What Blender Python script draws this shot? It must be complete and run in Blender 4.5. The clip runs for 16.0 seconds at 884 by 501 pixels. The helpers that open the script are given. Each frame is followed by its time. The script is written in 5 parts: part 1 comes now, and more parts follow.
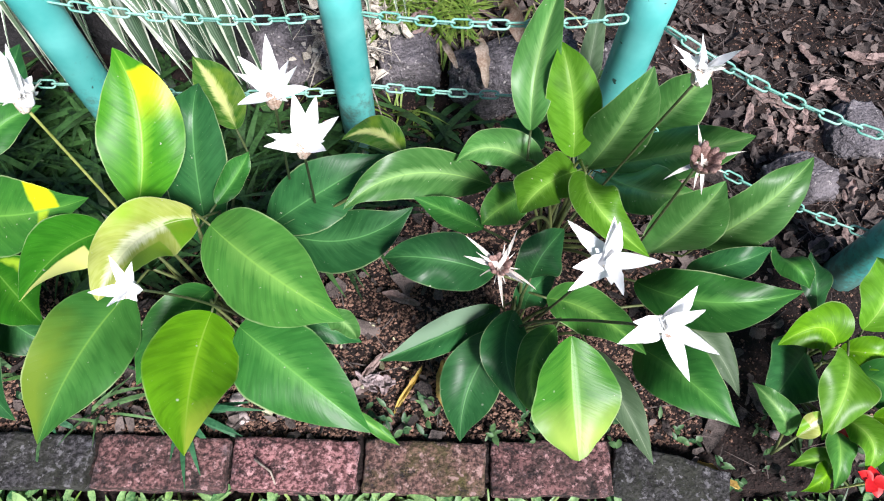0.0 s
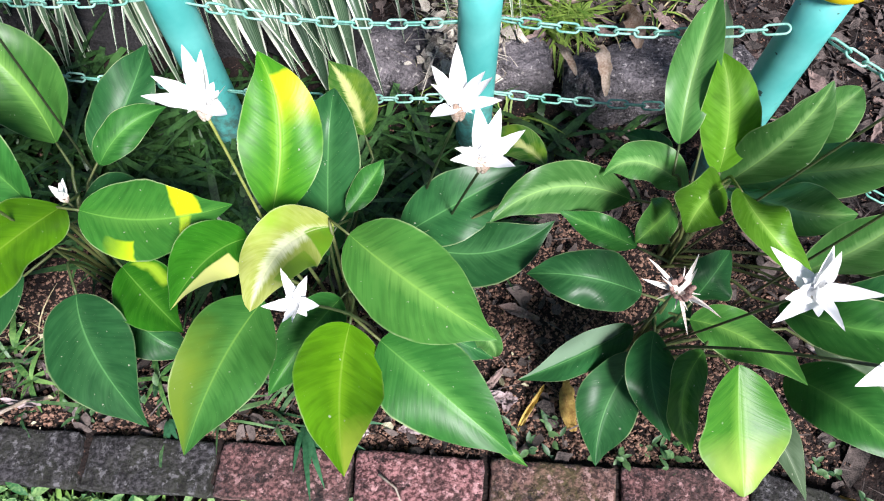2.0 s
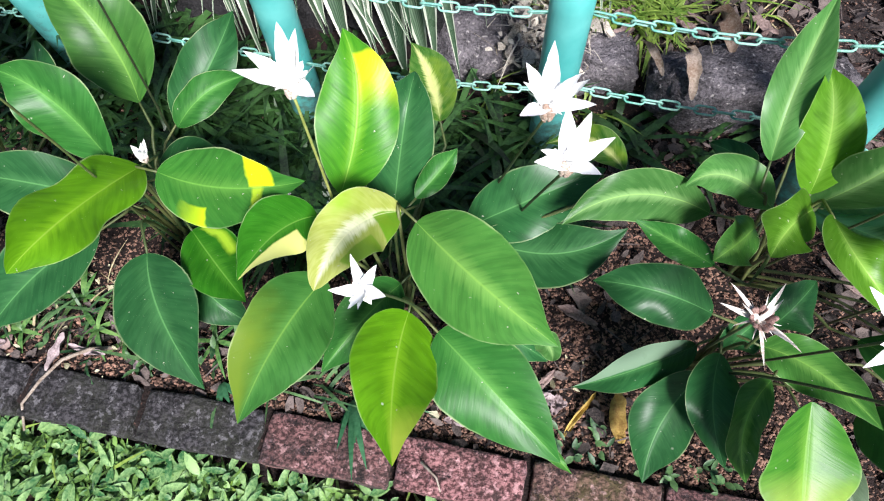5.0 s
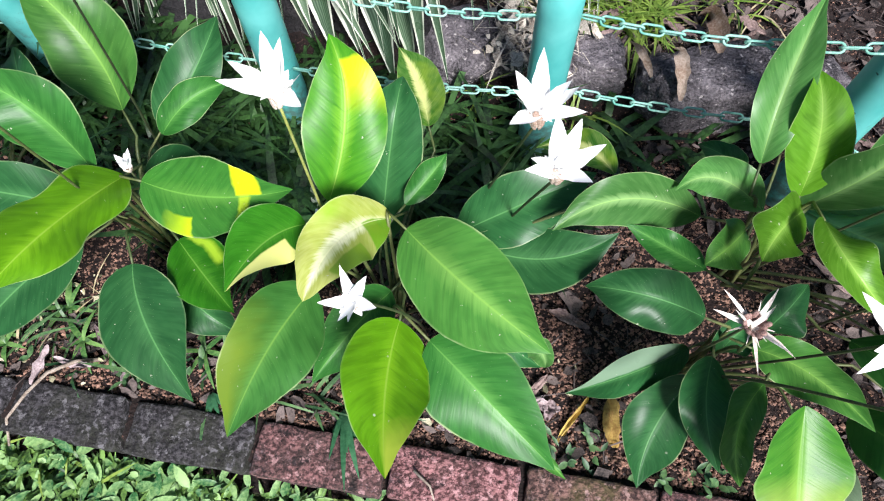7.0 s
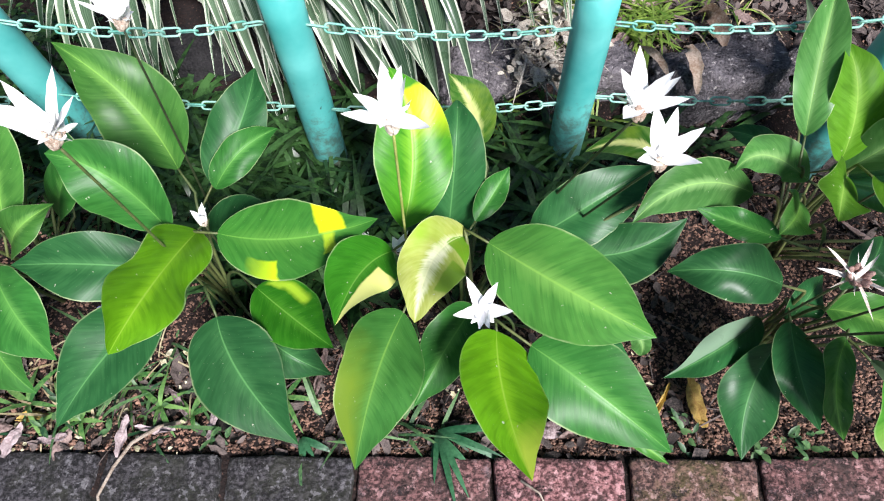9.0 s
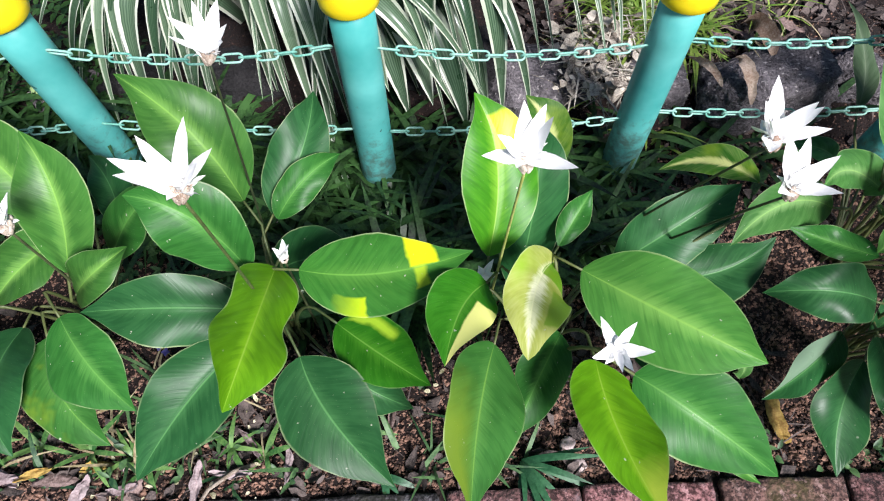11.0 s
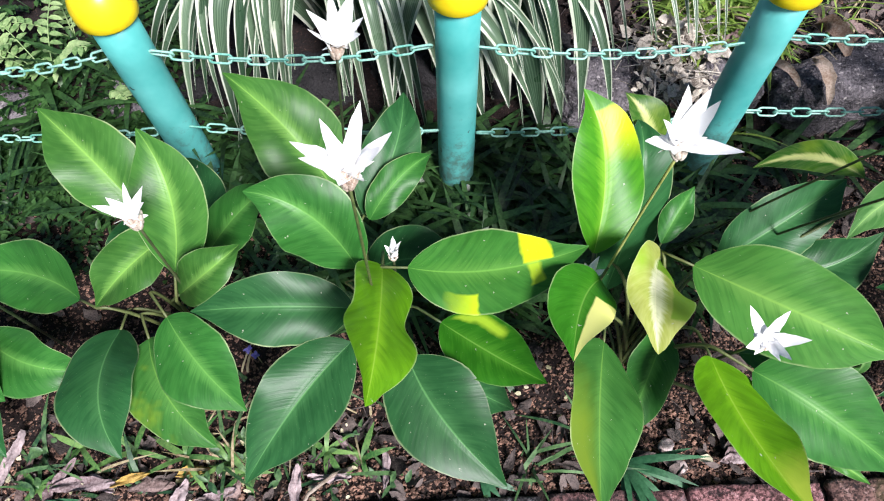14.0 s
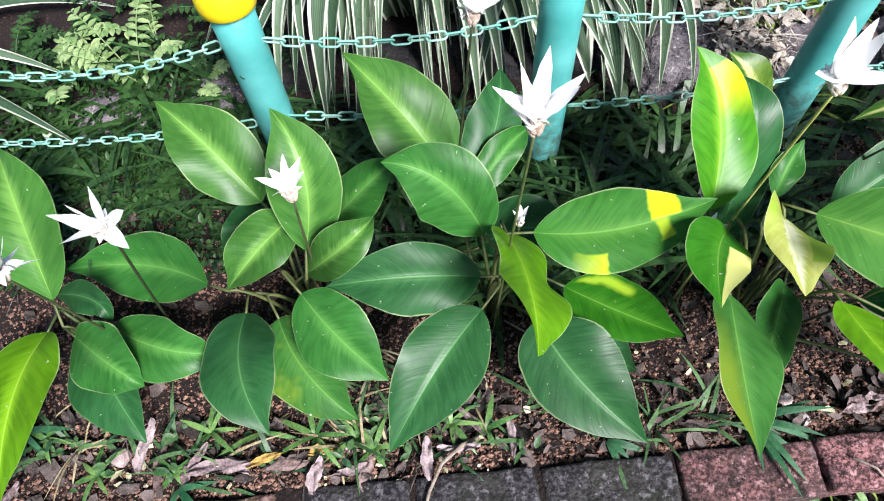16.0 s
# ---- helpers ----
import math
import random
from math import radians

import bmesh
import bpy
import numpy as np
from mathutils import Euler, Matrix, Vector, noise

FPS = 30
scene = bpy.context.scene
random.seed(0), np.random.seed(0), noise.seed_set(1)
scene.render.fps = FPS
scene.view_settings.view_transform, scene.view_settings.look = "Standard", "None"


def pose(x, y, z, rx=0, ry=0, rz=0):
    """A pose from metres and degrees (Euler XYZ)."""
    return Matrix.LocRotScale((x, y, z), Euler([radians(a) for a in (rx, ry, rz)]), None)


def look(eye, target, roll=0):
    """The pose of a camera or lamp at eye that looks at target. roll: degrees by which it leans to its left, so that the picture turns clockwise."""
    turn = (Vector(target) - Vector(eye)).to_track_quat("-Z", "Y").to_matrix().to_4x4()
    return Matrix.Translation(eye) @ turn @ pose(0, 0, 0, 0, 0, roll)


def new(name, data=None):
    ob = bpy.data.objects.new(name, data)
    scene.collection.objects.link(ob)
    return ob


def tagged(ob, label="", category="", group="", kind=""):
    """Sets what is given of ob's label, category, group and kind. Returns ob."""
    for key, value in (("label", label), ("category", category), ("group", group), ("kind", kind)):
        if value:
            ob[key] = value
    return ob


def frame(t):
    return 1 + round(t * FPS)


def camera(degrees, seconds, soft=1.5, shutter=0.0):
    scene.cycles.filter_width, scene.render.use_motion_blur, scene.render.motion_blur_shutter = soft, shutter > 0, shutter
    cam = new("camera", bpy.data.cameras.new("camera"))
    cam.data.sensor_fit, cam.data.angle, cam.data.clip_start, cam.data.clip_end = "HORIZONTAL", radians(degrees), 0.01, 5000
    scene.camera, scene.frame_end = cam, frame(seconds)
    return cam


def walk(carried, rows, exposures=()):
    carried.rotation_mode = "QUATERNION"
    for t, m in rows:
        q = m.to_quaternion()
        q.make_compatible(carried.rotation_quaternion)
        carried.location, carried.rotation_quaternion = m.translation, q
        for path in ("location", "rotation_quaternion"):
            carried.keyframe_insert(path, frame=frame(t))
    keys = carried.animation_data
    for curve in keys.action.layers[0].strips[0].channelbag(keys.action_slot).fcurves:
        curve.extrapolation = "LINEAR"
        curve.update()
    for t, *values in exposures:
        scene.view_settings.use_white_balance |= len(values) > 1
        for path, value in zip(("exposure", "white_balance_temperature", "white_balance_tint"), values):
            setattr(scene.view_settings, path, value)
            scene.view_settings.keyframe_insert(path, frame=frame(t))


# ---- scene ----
cam = camera(71.0, 16.0, soft=1.1)
EXPOSURES = [(0.0, 0.64, 6250, 15), (9.0, 0.65, 6250, 15), (11.5, 0.44, 6250, 16), (13.0, 0.46, 6250, 17), (15.0, 0.68, 6250, 17), (16.0, 0.72, 6250, 17)]
PATH = [
    (0, (0.204, 0.089, 1.162), (0.22, 0.977, -0.63), 2.0),
    (0.5, (0.138, 0.097, 1.156), (0.157, 1.003, -0.627), 2.4),
    (1, (0.116, 0.1, 1.16), (0.114, 1.011, -0.62), 1.1),
    (1.5, (0.059, 0.094, 1.152), (0.071, 1.004, -0.629), 1.6),
    (2, (0.021, 0.12, 1.141), (-0.045, 1.002, -0.653), -1.1),
    (2.5, (0.004, 0.14, 1.136), (-0.104, 0.959, -0.685), -2.9),
    (3, (-0.011, 0.139, 1.134), (-0.119, 0.928, -0.701), -1.6),
    (3.5, (-0.016, 0.142, 1.13), (-0.152, 0.913, -0.711), -2.6),
    (4, (-0.017, 0.144, 1.128), (-0.211, 0.933, -0.699), -4.1),
    (4.2, (-0.018, 0.141, 1.13), (-0.216, 0.947, -0.69), -4.2),
    (6.5, (0.008, 0.154, 1.14), (-0.221, 0.951, -0.681), -5.1),
    (7, (-0.014, 0.158, 1.134), (-0.191, 0.963, -0.688), -3.4),
    (7.5, (-0.064, 0.16, 1.141), (-0.217, 0.986, -0.673), -4.7),
    (8, (-0.102, 0.14, 1.147), (-0.221, 0.99, -0.659), -3.9),
    (8.5, (-0.154, 0.118, 1.149), (-0.218, 1.014, -0.639), -2.7),
    (9, (-0.193, 0.101, 1.15), (-0.261, 1.018, -0.626), -4.2),
    (9.2, (-0.216, 0.099, 1.156), (-0.256, 1.014, -0.622), -3.1),
    (11.3, (-0.391, 0.168, 1.149), (-0.362, 1.072, -0.635), -1.8),
    (11.5, (-0.402, 0.162, 1.145), (-0.365, 1.067, -0.638), -2.3),
    (12, (-0.433, 0.174, 1.147), (-0.375, 1.05, -0.65), -1.7),
    (12.5, (-0.471, 0.161, 1.141), (-0.404, 1.038, -0.656), -1.7),
    (13, (-0.509, 0.167, 1.144), (-0.422, 1.037, -0.655), -0.6),
    (13.5, (-0.547, 0.159, 1.137), (-0.481, 1.077, -0.639), 0.1),
    (14, (-0.539, 0.148, 1.133), (-0.517, 1.102, -0.625), -1.7),
    (14.5, (-0.575, 0.143, 1.121), (-0.535, 1.075, -0.647), -0.6),
    (15, (-0.655, 0.142, 1.115), (-0.642, 1.051, -0.667), -3.2),
    (15.5, (-0.696, 0.11, 1.122), (-0.705, 1.04, -0.649), -5.7),
    (16, (-0.725, 0.098, 1.122), (-0.722, 1.077, -0.622), -6.0),
]
walk(cam, [(t, look(eye, target, roll)) for t, eye, target, roll in PATH], EXPOSURES)

# ---- light ----
world = bpy.data.worlds.new("sky")
scene.world = world
world.use_nodes = True
wt = world.node_tree
sky = wt.nodes.new("ShaderNodeTexSky")
sky.sky_type = "NISHITA"
sky.sun_disc = False
SUN_EL, SUN_AZ = radians(46), radians(150)
sky.sun_elevation, sky.sun_rotation = SUN_EL, SUN_AZ
back = wt.nodes["Background"]
back.inputs["Strength"].default_value = 0.055
wt.links.new(sky.outputs[0], back.inputs[0])
sun_data = bpy.data.lights.new("sun", "SUN")
sun_data.energy, sun_data.angle, sun_data.color = 5.0, radians(16), (1.0, 0.975, 0.945)
sun = new("sun", sun_data)
sun_dir = Vector((math.sin(SUN_AZ) * math.cos(SUN_EL), math.cos(SUN_AZ) * math.cos(SUN_EL), math.sin(SUN_EL)))
sun.matrix_world = look(sun_dir * 20, (0, 0, 0))


# ---- materials ----
def material(name):
    m = bpy.data.materials.new(name)
    m.use_nodes = True
    return m, m.node_tree.nodes, m.node_tree.links, m.node_tree.nodes["Principled BSDF"]


def math_node(nodes, links, op, a, b=None, c=None):
    n = nodes.new("ShaderNodeMath")
    n.operation = op
    for i, v in enumerate((a, b, c)):
        if v is None:
            continue
        if isinstance(v, (int, float)):
            n.inputs[i].default_value = v
        else:
            links.new(v, n.inputs[i])
    return n.outputs[0]


def mix_node(nodes, links, fac, a, b):
    n = nodes.new("ShaderNodeMix")
    n.data_type = "RGBA"
    for sock, v in ((n.inputs[0], fac), (n.inputs[6], a), (n.inputs[7], b)):
        if isinstance(v, (int, float)):
            sock.default_value = v
        elif isinstance(v, tuple):
            sock.default_value = (*v, 1)
        else:
            links.new(v, sock)
    return n.outputs[2]


def noise_node(nodes, links, scale, detail=4, vector=None, rough=0.6):
    n = nodes.new("ShaderNodeTexNoise")
    n.inputs["Scale"].default_value = scale
    n.inputs["Detail"].default_value = detail
    n.inputs["Roughness"].default_value = rough
    if vector is not None:
        links.new(vector, n.inputs["Vector"])
    return n.outputs["Fac"]


def ramp_node(nodes, links, fac, lo, hi):
    n = nodes.new("ShaderNodeMapRange")
    n.inputs[1].default_value, n.inputs[2].default_value = lo, hi
    links.new(fac, n.inputs[0])
    return n.outputs[0]


def bump_node(nodes, links, bsdf, height, strength, distance=0.002):
    n = nodes.new("ShaderNodeBump")
    n.inputs["Strength"].default_value, n.inputs["Distance"].default_value = strength, distance
    links.new(height, n.inputs["Height"])
    links.new(n.outputs[0], bsdf.inputs["Normal"])


def let_through(nodes, links, bsdf, col, share):
    """A thin sheet: part of the light passes through it."""
    tr, ms = nodes.new("ShaderNodeBsdfTranslucent"), nodes.new("ShaderNodeMixShader")
    links.new(col, tr.inputs[0])
    ms.inputs[0].default_value = share
    links.new(bsdf.outputs[0], ms.inputs[1])
    links.new(tr.outputs[0], ms.inputs[2])
    links.new(ms.outputs[0], nodes["Material Output"].inputs[0])


def plain(name, dark, light, scale, rough=0.7, bump=0.3, dist=0.002, spots=None, metal=0.0, per="object", thin=0.0):
    """Two colours mixed by coarse and fine noise, with fine relief; per: what varies from piece to piece."""
    m, nodes, links, bsdf = material(name)
    co = nodes.new("ShaderNodeTexCoord").outputs["Object"]
    geo = nodes.new("ShaderNodeNewGeometry")
    rnd = geo.outputs["Random Per Island"] if per == "island" else nodes.new("ShaderNodeObjectInfo").outputs["Random"]
    n1, n2 = noise_node(nodes, links, scale, 5, co), noise_node(nodes, links, scale * 7, 3, co)
    f = math_node(nodes, links, "MULTIPLY_ADD", n2, 0.5, math_node(nodes, links, "MULTIPLY", n1, 0.5))
    f = ramp_node(nodes, links, f, 0.36, 0.64)
    f = math_node(nodes, links, "MULTIPLY_ADD", math_node(nodes, links, "SUBTRACT", rnd, 0.5), 0.7, f)
    f = math_node(nodes, links, "MINIMUM", math_node(nodes, links, "MAXIMUM", f, 0.0), 1.0)
    col = mix_node(nodes, links, f, dark, light)
    if spots:
        s = ramp_node(nodes, links, noise_node(nodes, links, spots[1], 4, co), spots[2], spots[2] + 0.08)
        col = mix_node(nodes, links, s, col, spots[0])
    links.new(col, bsdf.inputs["Base Color"])
    bsdf.inputs["Roughness"].default_value = rough
    bsdf.inputs["Metallic"].default_value = metal
    if bump:
        bump_node(nodes, links, bsdf, n2, bump, dist)
    if thin:
        let_through(nodes, links, bsdf, col, thin)
    return m


def leaf_material(name, base, pale, rib, feather=0.45, patches=(), rough=0.42, tired=0.0):
    """Broad ginger-like leaf: pale midrib and feathered centre, fine side veins, pale margin; patches: (u0, u1, v0, v1,
    colour) of yellowed tissue and of painted sun flecks.
    """
    m, nodes, links, bsdf = material(name)
    uv = nodes.new("ShaderNodeUVMap").outputs[0]
    sep = nodes.new("ShaderNodeSeparateXYZ")
    links.new(uv, sep.inputs[0])
    u, v = sep.outputs[0], sep.outputs[1]
    rnd = nodes.new("ShaderNodeObjectInfo").outputs["Random"]
    obj = nodes.new("ShaderNodeTexCoord").outputs["Object"]
    M = lambda op, a, b=None, c=None: math_node(nodes, links, op, a, b, c)
    a = M("MULTIPLY", M("ABSOLUTE", M("SUBTRACT", v, 0.5)), 2.0)
    swept = M("MULTIPLY_ADD", a, -0.2, u)
    big = noise_node(nodes, links, 11, 4, obj)
    comb = nodes.new("ShaderNodeCombineXYZ")
    links.new(M("MULTIPLY", swept, 17.0), comb.inputs[0])
    links.new(M("MULTIPLY", a, 1.6), comb.inputs[1])
    links.new(M("MULTIPLY", rnd, 37.0), comb.inputs[2])
    streak = noise_node(nodes, links, 1.0, 2, comb.outputs[0])
    comb2 = nodes.new("ShaderNodeCombineXYZ")
    links.new(M("MULTIPLY", swept, 62.0), comb2.inputs[0])
    links.new(M("MULTIPLY", a, 1.1), comb2.inputs[1])
    links.new(M("MULTIPLY", rnd, 91.0), comb2.inputs[2])
    vein = noise_node(nodes, links, 1.0, 1, comb2.outputs[0])
    shade = M("ADD", M("MULTIPLY", big, 0.6), M("MULTIPLY", rnd, 0.45))
    shade = ramp_node(nodes, links, shade, 0.25, 0.85)
    dark = tuple(c * 0.50 for c in base)
    col = mix_node(nodes, links, shade, dark, base)
    col = mix_node(nodes, links, M("MULTIPLY", ramp_node(nodes, links, streak, 0.42, 0.7), 0.10), col, pale)
    col = mix_node(nodes, links, M("MULTIPLY", ramp_node(nodes, links, vein, 0.5, 0.75), 0.07), col, pale)
    f = M("SUBTRACT", 1.0, M("DIVIDE", a, M("MULTIPLY_ADD", M("MULTIPLY_ADD", vein, 0.45, M("MULTIPLY", streak, 0.55)), 0.5, 0.06)))
    f = M("MULTIPLY", M("MAXIMUM", f, 0.0), M("MULTIPLY", M("SINE", M("MULTIPLY", u, 3.0)), feather * 1.5))
    col = mix_node(nodes, links, M("MINIMUM", f, 0.9), col, pale)
    ridge = M("MULTIPLY", ramp_node(nodes, links, streak, 0.52, 0.30), M("MINIMUM", M("MULTIPLY", a, 1.6), 1.0))
    col = mix_node(nodes, links, M("MULTIPLY", ridge, 0.42), col, tuple(c * 0.42 for c in base))
    col = mix_node(nodes, links, M("MULTIPLY", ramp_node(nodes, links, vein, 0.46, 0.30), 0.22), col, tuple(c * 0.5 for c in base))
    for pt in patches:
        u0, u1, v0, v1, pc, soft, fade = (*pt, 0.02, 0.02)[:7] if len(pt) == 5 else (*pt, pt[5])[:7]
        wob = M("MULTIPLY", M("SUBTRACT", noise_node(nodes, links, 30, 2, obj), 0.5), 0.07 if soft < 0.05 else 0.14)
        uu, vv = M("ADD", u, wob), M("ADD", v, wob)
        k = M("MULTIPLY", ramp_node(nodes, links, uu, u0, u0 + fade), ramp_node(nodes, links, uu, u1, u1 - soft))
        k = M("MULTIPLY", k, ramp_node(nodes, links, vv, v0, v0 + max(0.03, soft)))
        k = M("MULTIPLY", k, ramp_node(nodes, links, vv, v1, v1 - max(0.03, soft)))
        col = mix_node(nodes, links, M("MULTIPLY", k, 0.95), col, pc)
    if tired:
        k = ramp_node(nodes, links, noise_node(nodes, links, 16, 3, obj), 0.5, 0.66)
        col = mix_node(nodes, links, M("MULTIPLY", k, tired), col, (0.26, 0.38, 0.02))
    col = mix_node(nodes, links, M("MULTIPLY", ramp_node(nodes, links, a, 0.034, 0.006), 0.55), col, rib)
    rim = M("ADD", a, M("MULTIPLY", M("SUBTRACT", noise_node(nodes, links, 60, 3, obj), 0.5), 0.05))
    col = mix_node(nodes, links, M("MULTIPLY", ramp_node(nodes, links, rim, 0.955, 0.988), M("MULTIPLY_ADD", ramp_node(nodes, links, noise_node(nodes, links, 11, 2, obj), 0.42, 0.64), 0.50, 0.08)), col, (0.50, 0.58, 0.30))
    scar = ramp_node(nodes, links, noise_node(nodes, links, 26, 2, comb.outputs[0]), 0.74, 0.76)
    col = mix_node(nodes, links, M("MULTIPLY", scar, 0.5), col, (0.42, 0.46, 0.28))
    spot = ramp_node(nodes, links, noise_node(nodes, links, 120, 2, obj), 0.735, 0.755)
    col = mix_node(nodes, links, M("MULTIPLY", spot, 0.7), col, (0.5, 0.52, 0.4))
    dash = nodes.new("ShaderNodeTexVoronoi")
    dash.inputs["Scale"].default_value = 34
    links.new(obj, dash.inputs["Vector"])
    speck = M("MULTIPLY", ramp_node(nodes, links, dash.outputs["Distance"], 0.085, 0.04), ramp_node(nodes, links, noise_node(nodes, links, 17, 2, obj), 0.60, 0.64))
    col = mix_node(nodes, links, M("MULTIPLY", speck, 0.75), col, (0.60, 0.66, 0.50))
    links.new(col, bsdf.inputs["Base Color"])
    links.new(M("MULTIPLY_ADD", big, 0.2, rough - 0.15), bsdf.inputs["Roughness"])
    bsdf.inputs["Specular IOR Level"].default_value = 0.20
    h = M("ADD", M("MULTIPLY", vein, 0.42), M("MULTIPLY", streak, 0.7))
    h = M("ADD", h, M("MULTIPLY", ramp_node(nodes, links, a, 0.06, 0.0), -1.0))
    bump_node(nodes, links, bsdf, h, 0.23, 0.002)
    let_through(nodes, links, bsdf, col, 0.16)
    return m


# Yellow of the sun flecks that are painted into leaf colour.
SUNFLECK = (0.62, 0.72, 0.006)
LEAF = {
    "deep": leaf_material("leaf_deep_green", (0.026, 0.130, 0.037), (0.090, 0.270, 0.085), (0.13, 0.35, 0.11), 0.25, (), 0.41),
    "mid": leaf_material("leaf_green", (0.038, 0.195, 0.032), (0.125, 0.360, 0.072), (0.16, 0.40, 0.08), 0.5),
    "light": leaf_material("leaf_fresh_green", (0.070, 0.250, 0.040), (0.215, 0.455, 0.090), (0.27, 0.52, 0.09), 0.55),
    "lime": leaf_material("leaf_lime_green", (0.125, 0.350, 0.006), (0.265, 0.550, 0.016), (0.36, 0.58, 0.07), 0.45),
    "pale": leaf_material("leaf_pale_tip", (0.050, 0.220, 0.018), (0.19, 0.41, 0.05), (0.24, 0.45, 0.10), 0.5, ((0.48, 1.2, -0.3, 1.2, (0.40, 0.54, 0.10), 0.40),)),
    "yellow": leaf_material("leaf_bleached_yellow", (0.62, 0.70, 0.15), (0.90, 0.90, 0.62), (0.84, 0.86, 0.50), 1.2, ((-0.1, 0.30, -0.2, 0.55, (0.14, 0.34, 0.012), 0.02), (0.42, 0.80, -0.2, 0.30, (0.20, 0.36, 0.03), 0.02), (0.30, 0.62, 0.70, 1.2, (0.30, 0.48, 0.04), 0.16)), 0.45, 0.35),
    "edge_yellow": leaf_material("leaf_yellow_half", (0.035, 0.215, 0.010), (0.10, 0.34, 0.03), (0.20, 0.42, 0.07), 0.3, ((0.30, 1.2, -0.2, 0.38, (0.82, 0.83, 0.26)),)),
    # patch_c, patch_d and patch_e: sunlight flecks painted on the blades as yellow.
    "patch_c": leaf_material("leaf_sunfleck_blotch", (0.055, 0.265, 0.010), (0.21, 0.47, 0.03), (0.34, 0.56, 0.08), 0.6, ((0.48, 0.84, 0.50, 1.2, SUNFLECK, 0.03, 0.24),)),
    "patch_d": leaf_material("leaf_sunfleck_band", (0.045, 0.212, 0.028), (0.15, 0.38, 0.06), (0.18, 0.44, 0.07), 0.35, ((0.66, 0.83, -0.2, 0.50, SUNFLECK), (0.68, 0.77, 0.46, 0.84, (0.40, 0.58, 0.03)), (0.22, 0.42, 0.74, 1.2, (0.46, 0.64, 0.01), 0.02, 0.16))),
    "patch_e": leaf_material("leaf_sunfleck_streak", (0.035, 0.230, 0.010), (0.12, 0.39, 0.03), (0.20, 0.44, 0.07), 0.3, ((0.05, 0.55, 0.04, 0.26, (0.34, 0.54, 0.03), 0.08),)),
    "tired": leaf_material("leaf_yellowing", (0.045, 0.182, 0.032), (0.13, 0.34, 0.07), (0.18, 0.40, 0.07), 0.35, (), 0.42, 0.45),
    "sheen": leaf_material("leaf_soft_green", (0.080, 0.250, 0.055), (0.26, 0.46, 0.16), (0.32, 0.54, 0.14), 0.6, (), 0.38),
    "rolled": leaf_material("leaf_rolled_pale_side", (0.026, 0.130, 0.037), (0.090, 0.270, 0.085), (0.16, 0.34, 0.12), 0.25, ((0.10, 1.2, 0.53, 1.3, (0.19, 0.29, 0.19), 0.05),), 0.36),
    "spring": leaf_material("leaf_spring_green", (0.115, 0.325, 0.016), (0.28, 0.52, 0.08), (0.38, 0.58, 0.12), 0.6),
    "blush": leaf_material("leaf_reddened_streak", (0.045, 0.182, 0.032), (0.13, 0.34, 0.07), (0.20, 0.40, 0.07), 0.35, ((0.25, 1.20, 0.46, 1.4, (0.15, 0.24, 0.02), 0.34),)),
    "lime_tip": leaf_material("leaf_lime_scorched_tip", (0.125, 0.350, 0.006), (0.265, 0.550, 0.016), (0.36, 0.58, 0.07), 0.45, ((0.66, 1.3, -0.2, 0.62, (0.48, 0.62, 0.06), 0.2),)),
    "grey": leaf_material("leaf_dull_back", (0.12, 0.20, 0.10), (0.24, 0.31, 0.2), (0.3, 0.36, 0.24), 0.3, (), 0.6),
    "striped": leaf_material("leaf_striped_pale", (0.050, 0.190, 0.020), (0.60, 0.64, 0.24), (0.56, 0.62, 0.24), 1.1, (), 0.4, 0.4),
}
PETIOLE = plain("petiole_green", (0.04, 0.07, 0.02), (0.13, 0.15, 0.05), 60, 0.5, 0.2)
STEM_DARK = plain("stem_dark_green", (0.018, 0.030, 0.012), (0.07, 0.085, 0.035), 50, 0.5, 0.2)
STEM = plain("stem_olive", (0.24, 0.28, 0.06), (0.52, 0.52, 0.20), 50, 0.5, 0.2)
BRACT = plain("bract_white", (0.96, 0.96, 0.94), (0.985, 0.985, 0.97), 40, 0.6, 0.15, thin=0.08)
CALYX = plain("calyx_tan", (0.26, 0.17, 0.12), (0.74, 0.66, 0.56), 90, 0.8, 0.4)
WITHER = plain("bract_withered", (0.46, 0.38, 0.32), (0.86, 0.83, 0.76), 70, 0.75, 0.4)
SEED = plain("seed_head_brown", (0.06, 0.028, 0.022), (0.42, 0.26, 0.22), 120, 0.6, 0.5)
SOIL = plain("soil_dark", (0.003, 0.002, 0.0015), (0.018, 0.008, 0.006), 22, 0.95, 1.0, 0.010, ((0.10, 0.055, 0.042), 160, 0.60))
TURF = plain("turf_green", (0.008, 0.018, 0.006), (0.030, 0.065, 0.016), 30, 0.9, 1.0, 0.01, ((0.05, 0.035, 0.02), 8, 0.60))
PALE_LITTER = plain("litter_bleached", (0.10, 0.075, 0.055), (0.68, 0.62, 0.52), 60, 0.85, 0.3, per="island")
PETAL_DRY = plain("petal_bleached", (0.20, 0.19, 0.08), (0.74, 0.68, 0.48), 60, 0.7, 0.2, per="island")
GRIT = plain("soil_grit", (0.005, 0.002, 0.002), (0.36, 0.205, 0.145), 40, 0.9, 0.4, per="island")
LITTER = plain("dry_litter", (0.008, 0.006, 0.005), (0.165, 0.128, 0.115), 60, 0.85, 0.3, per="island")
DRY = plain("dry_leaf_brown", (0.07, 0.042, 0.036), (0.34, 0.245, 0.22), 35, 0.8, 0.5, 0.004)
TAN = plain("dry_leaf_tan", (0.26, 0.16, 0.10), (0.62, 0.50, 0.40), 35, 0.8, 0.5, 0.004)
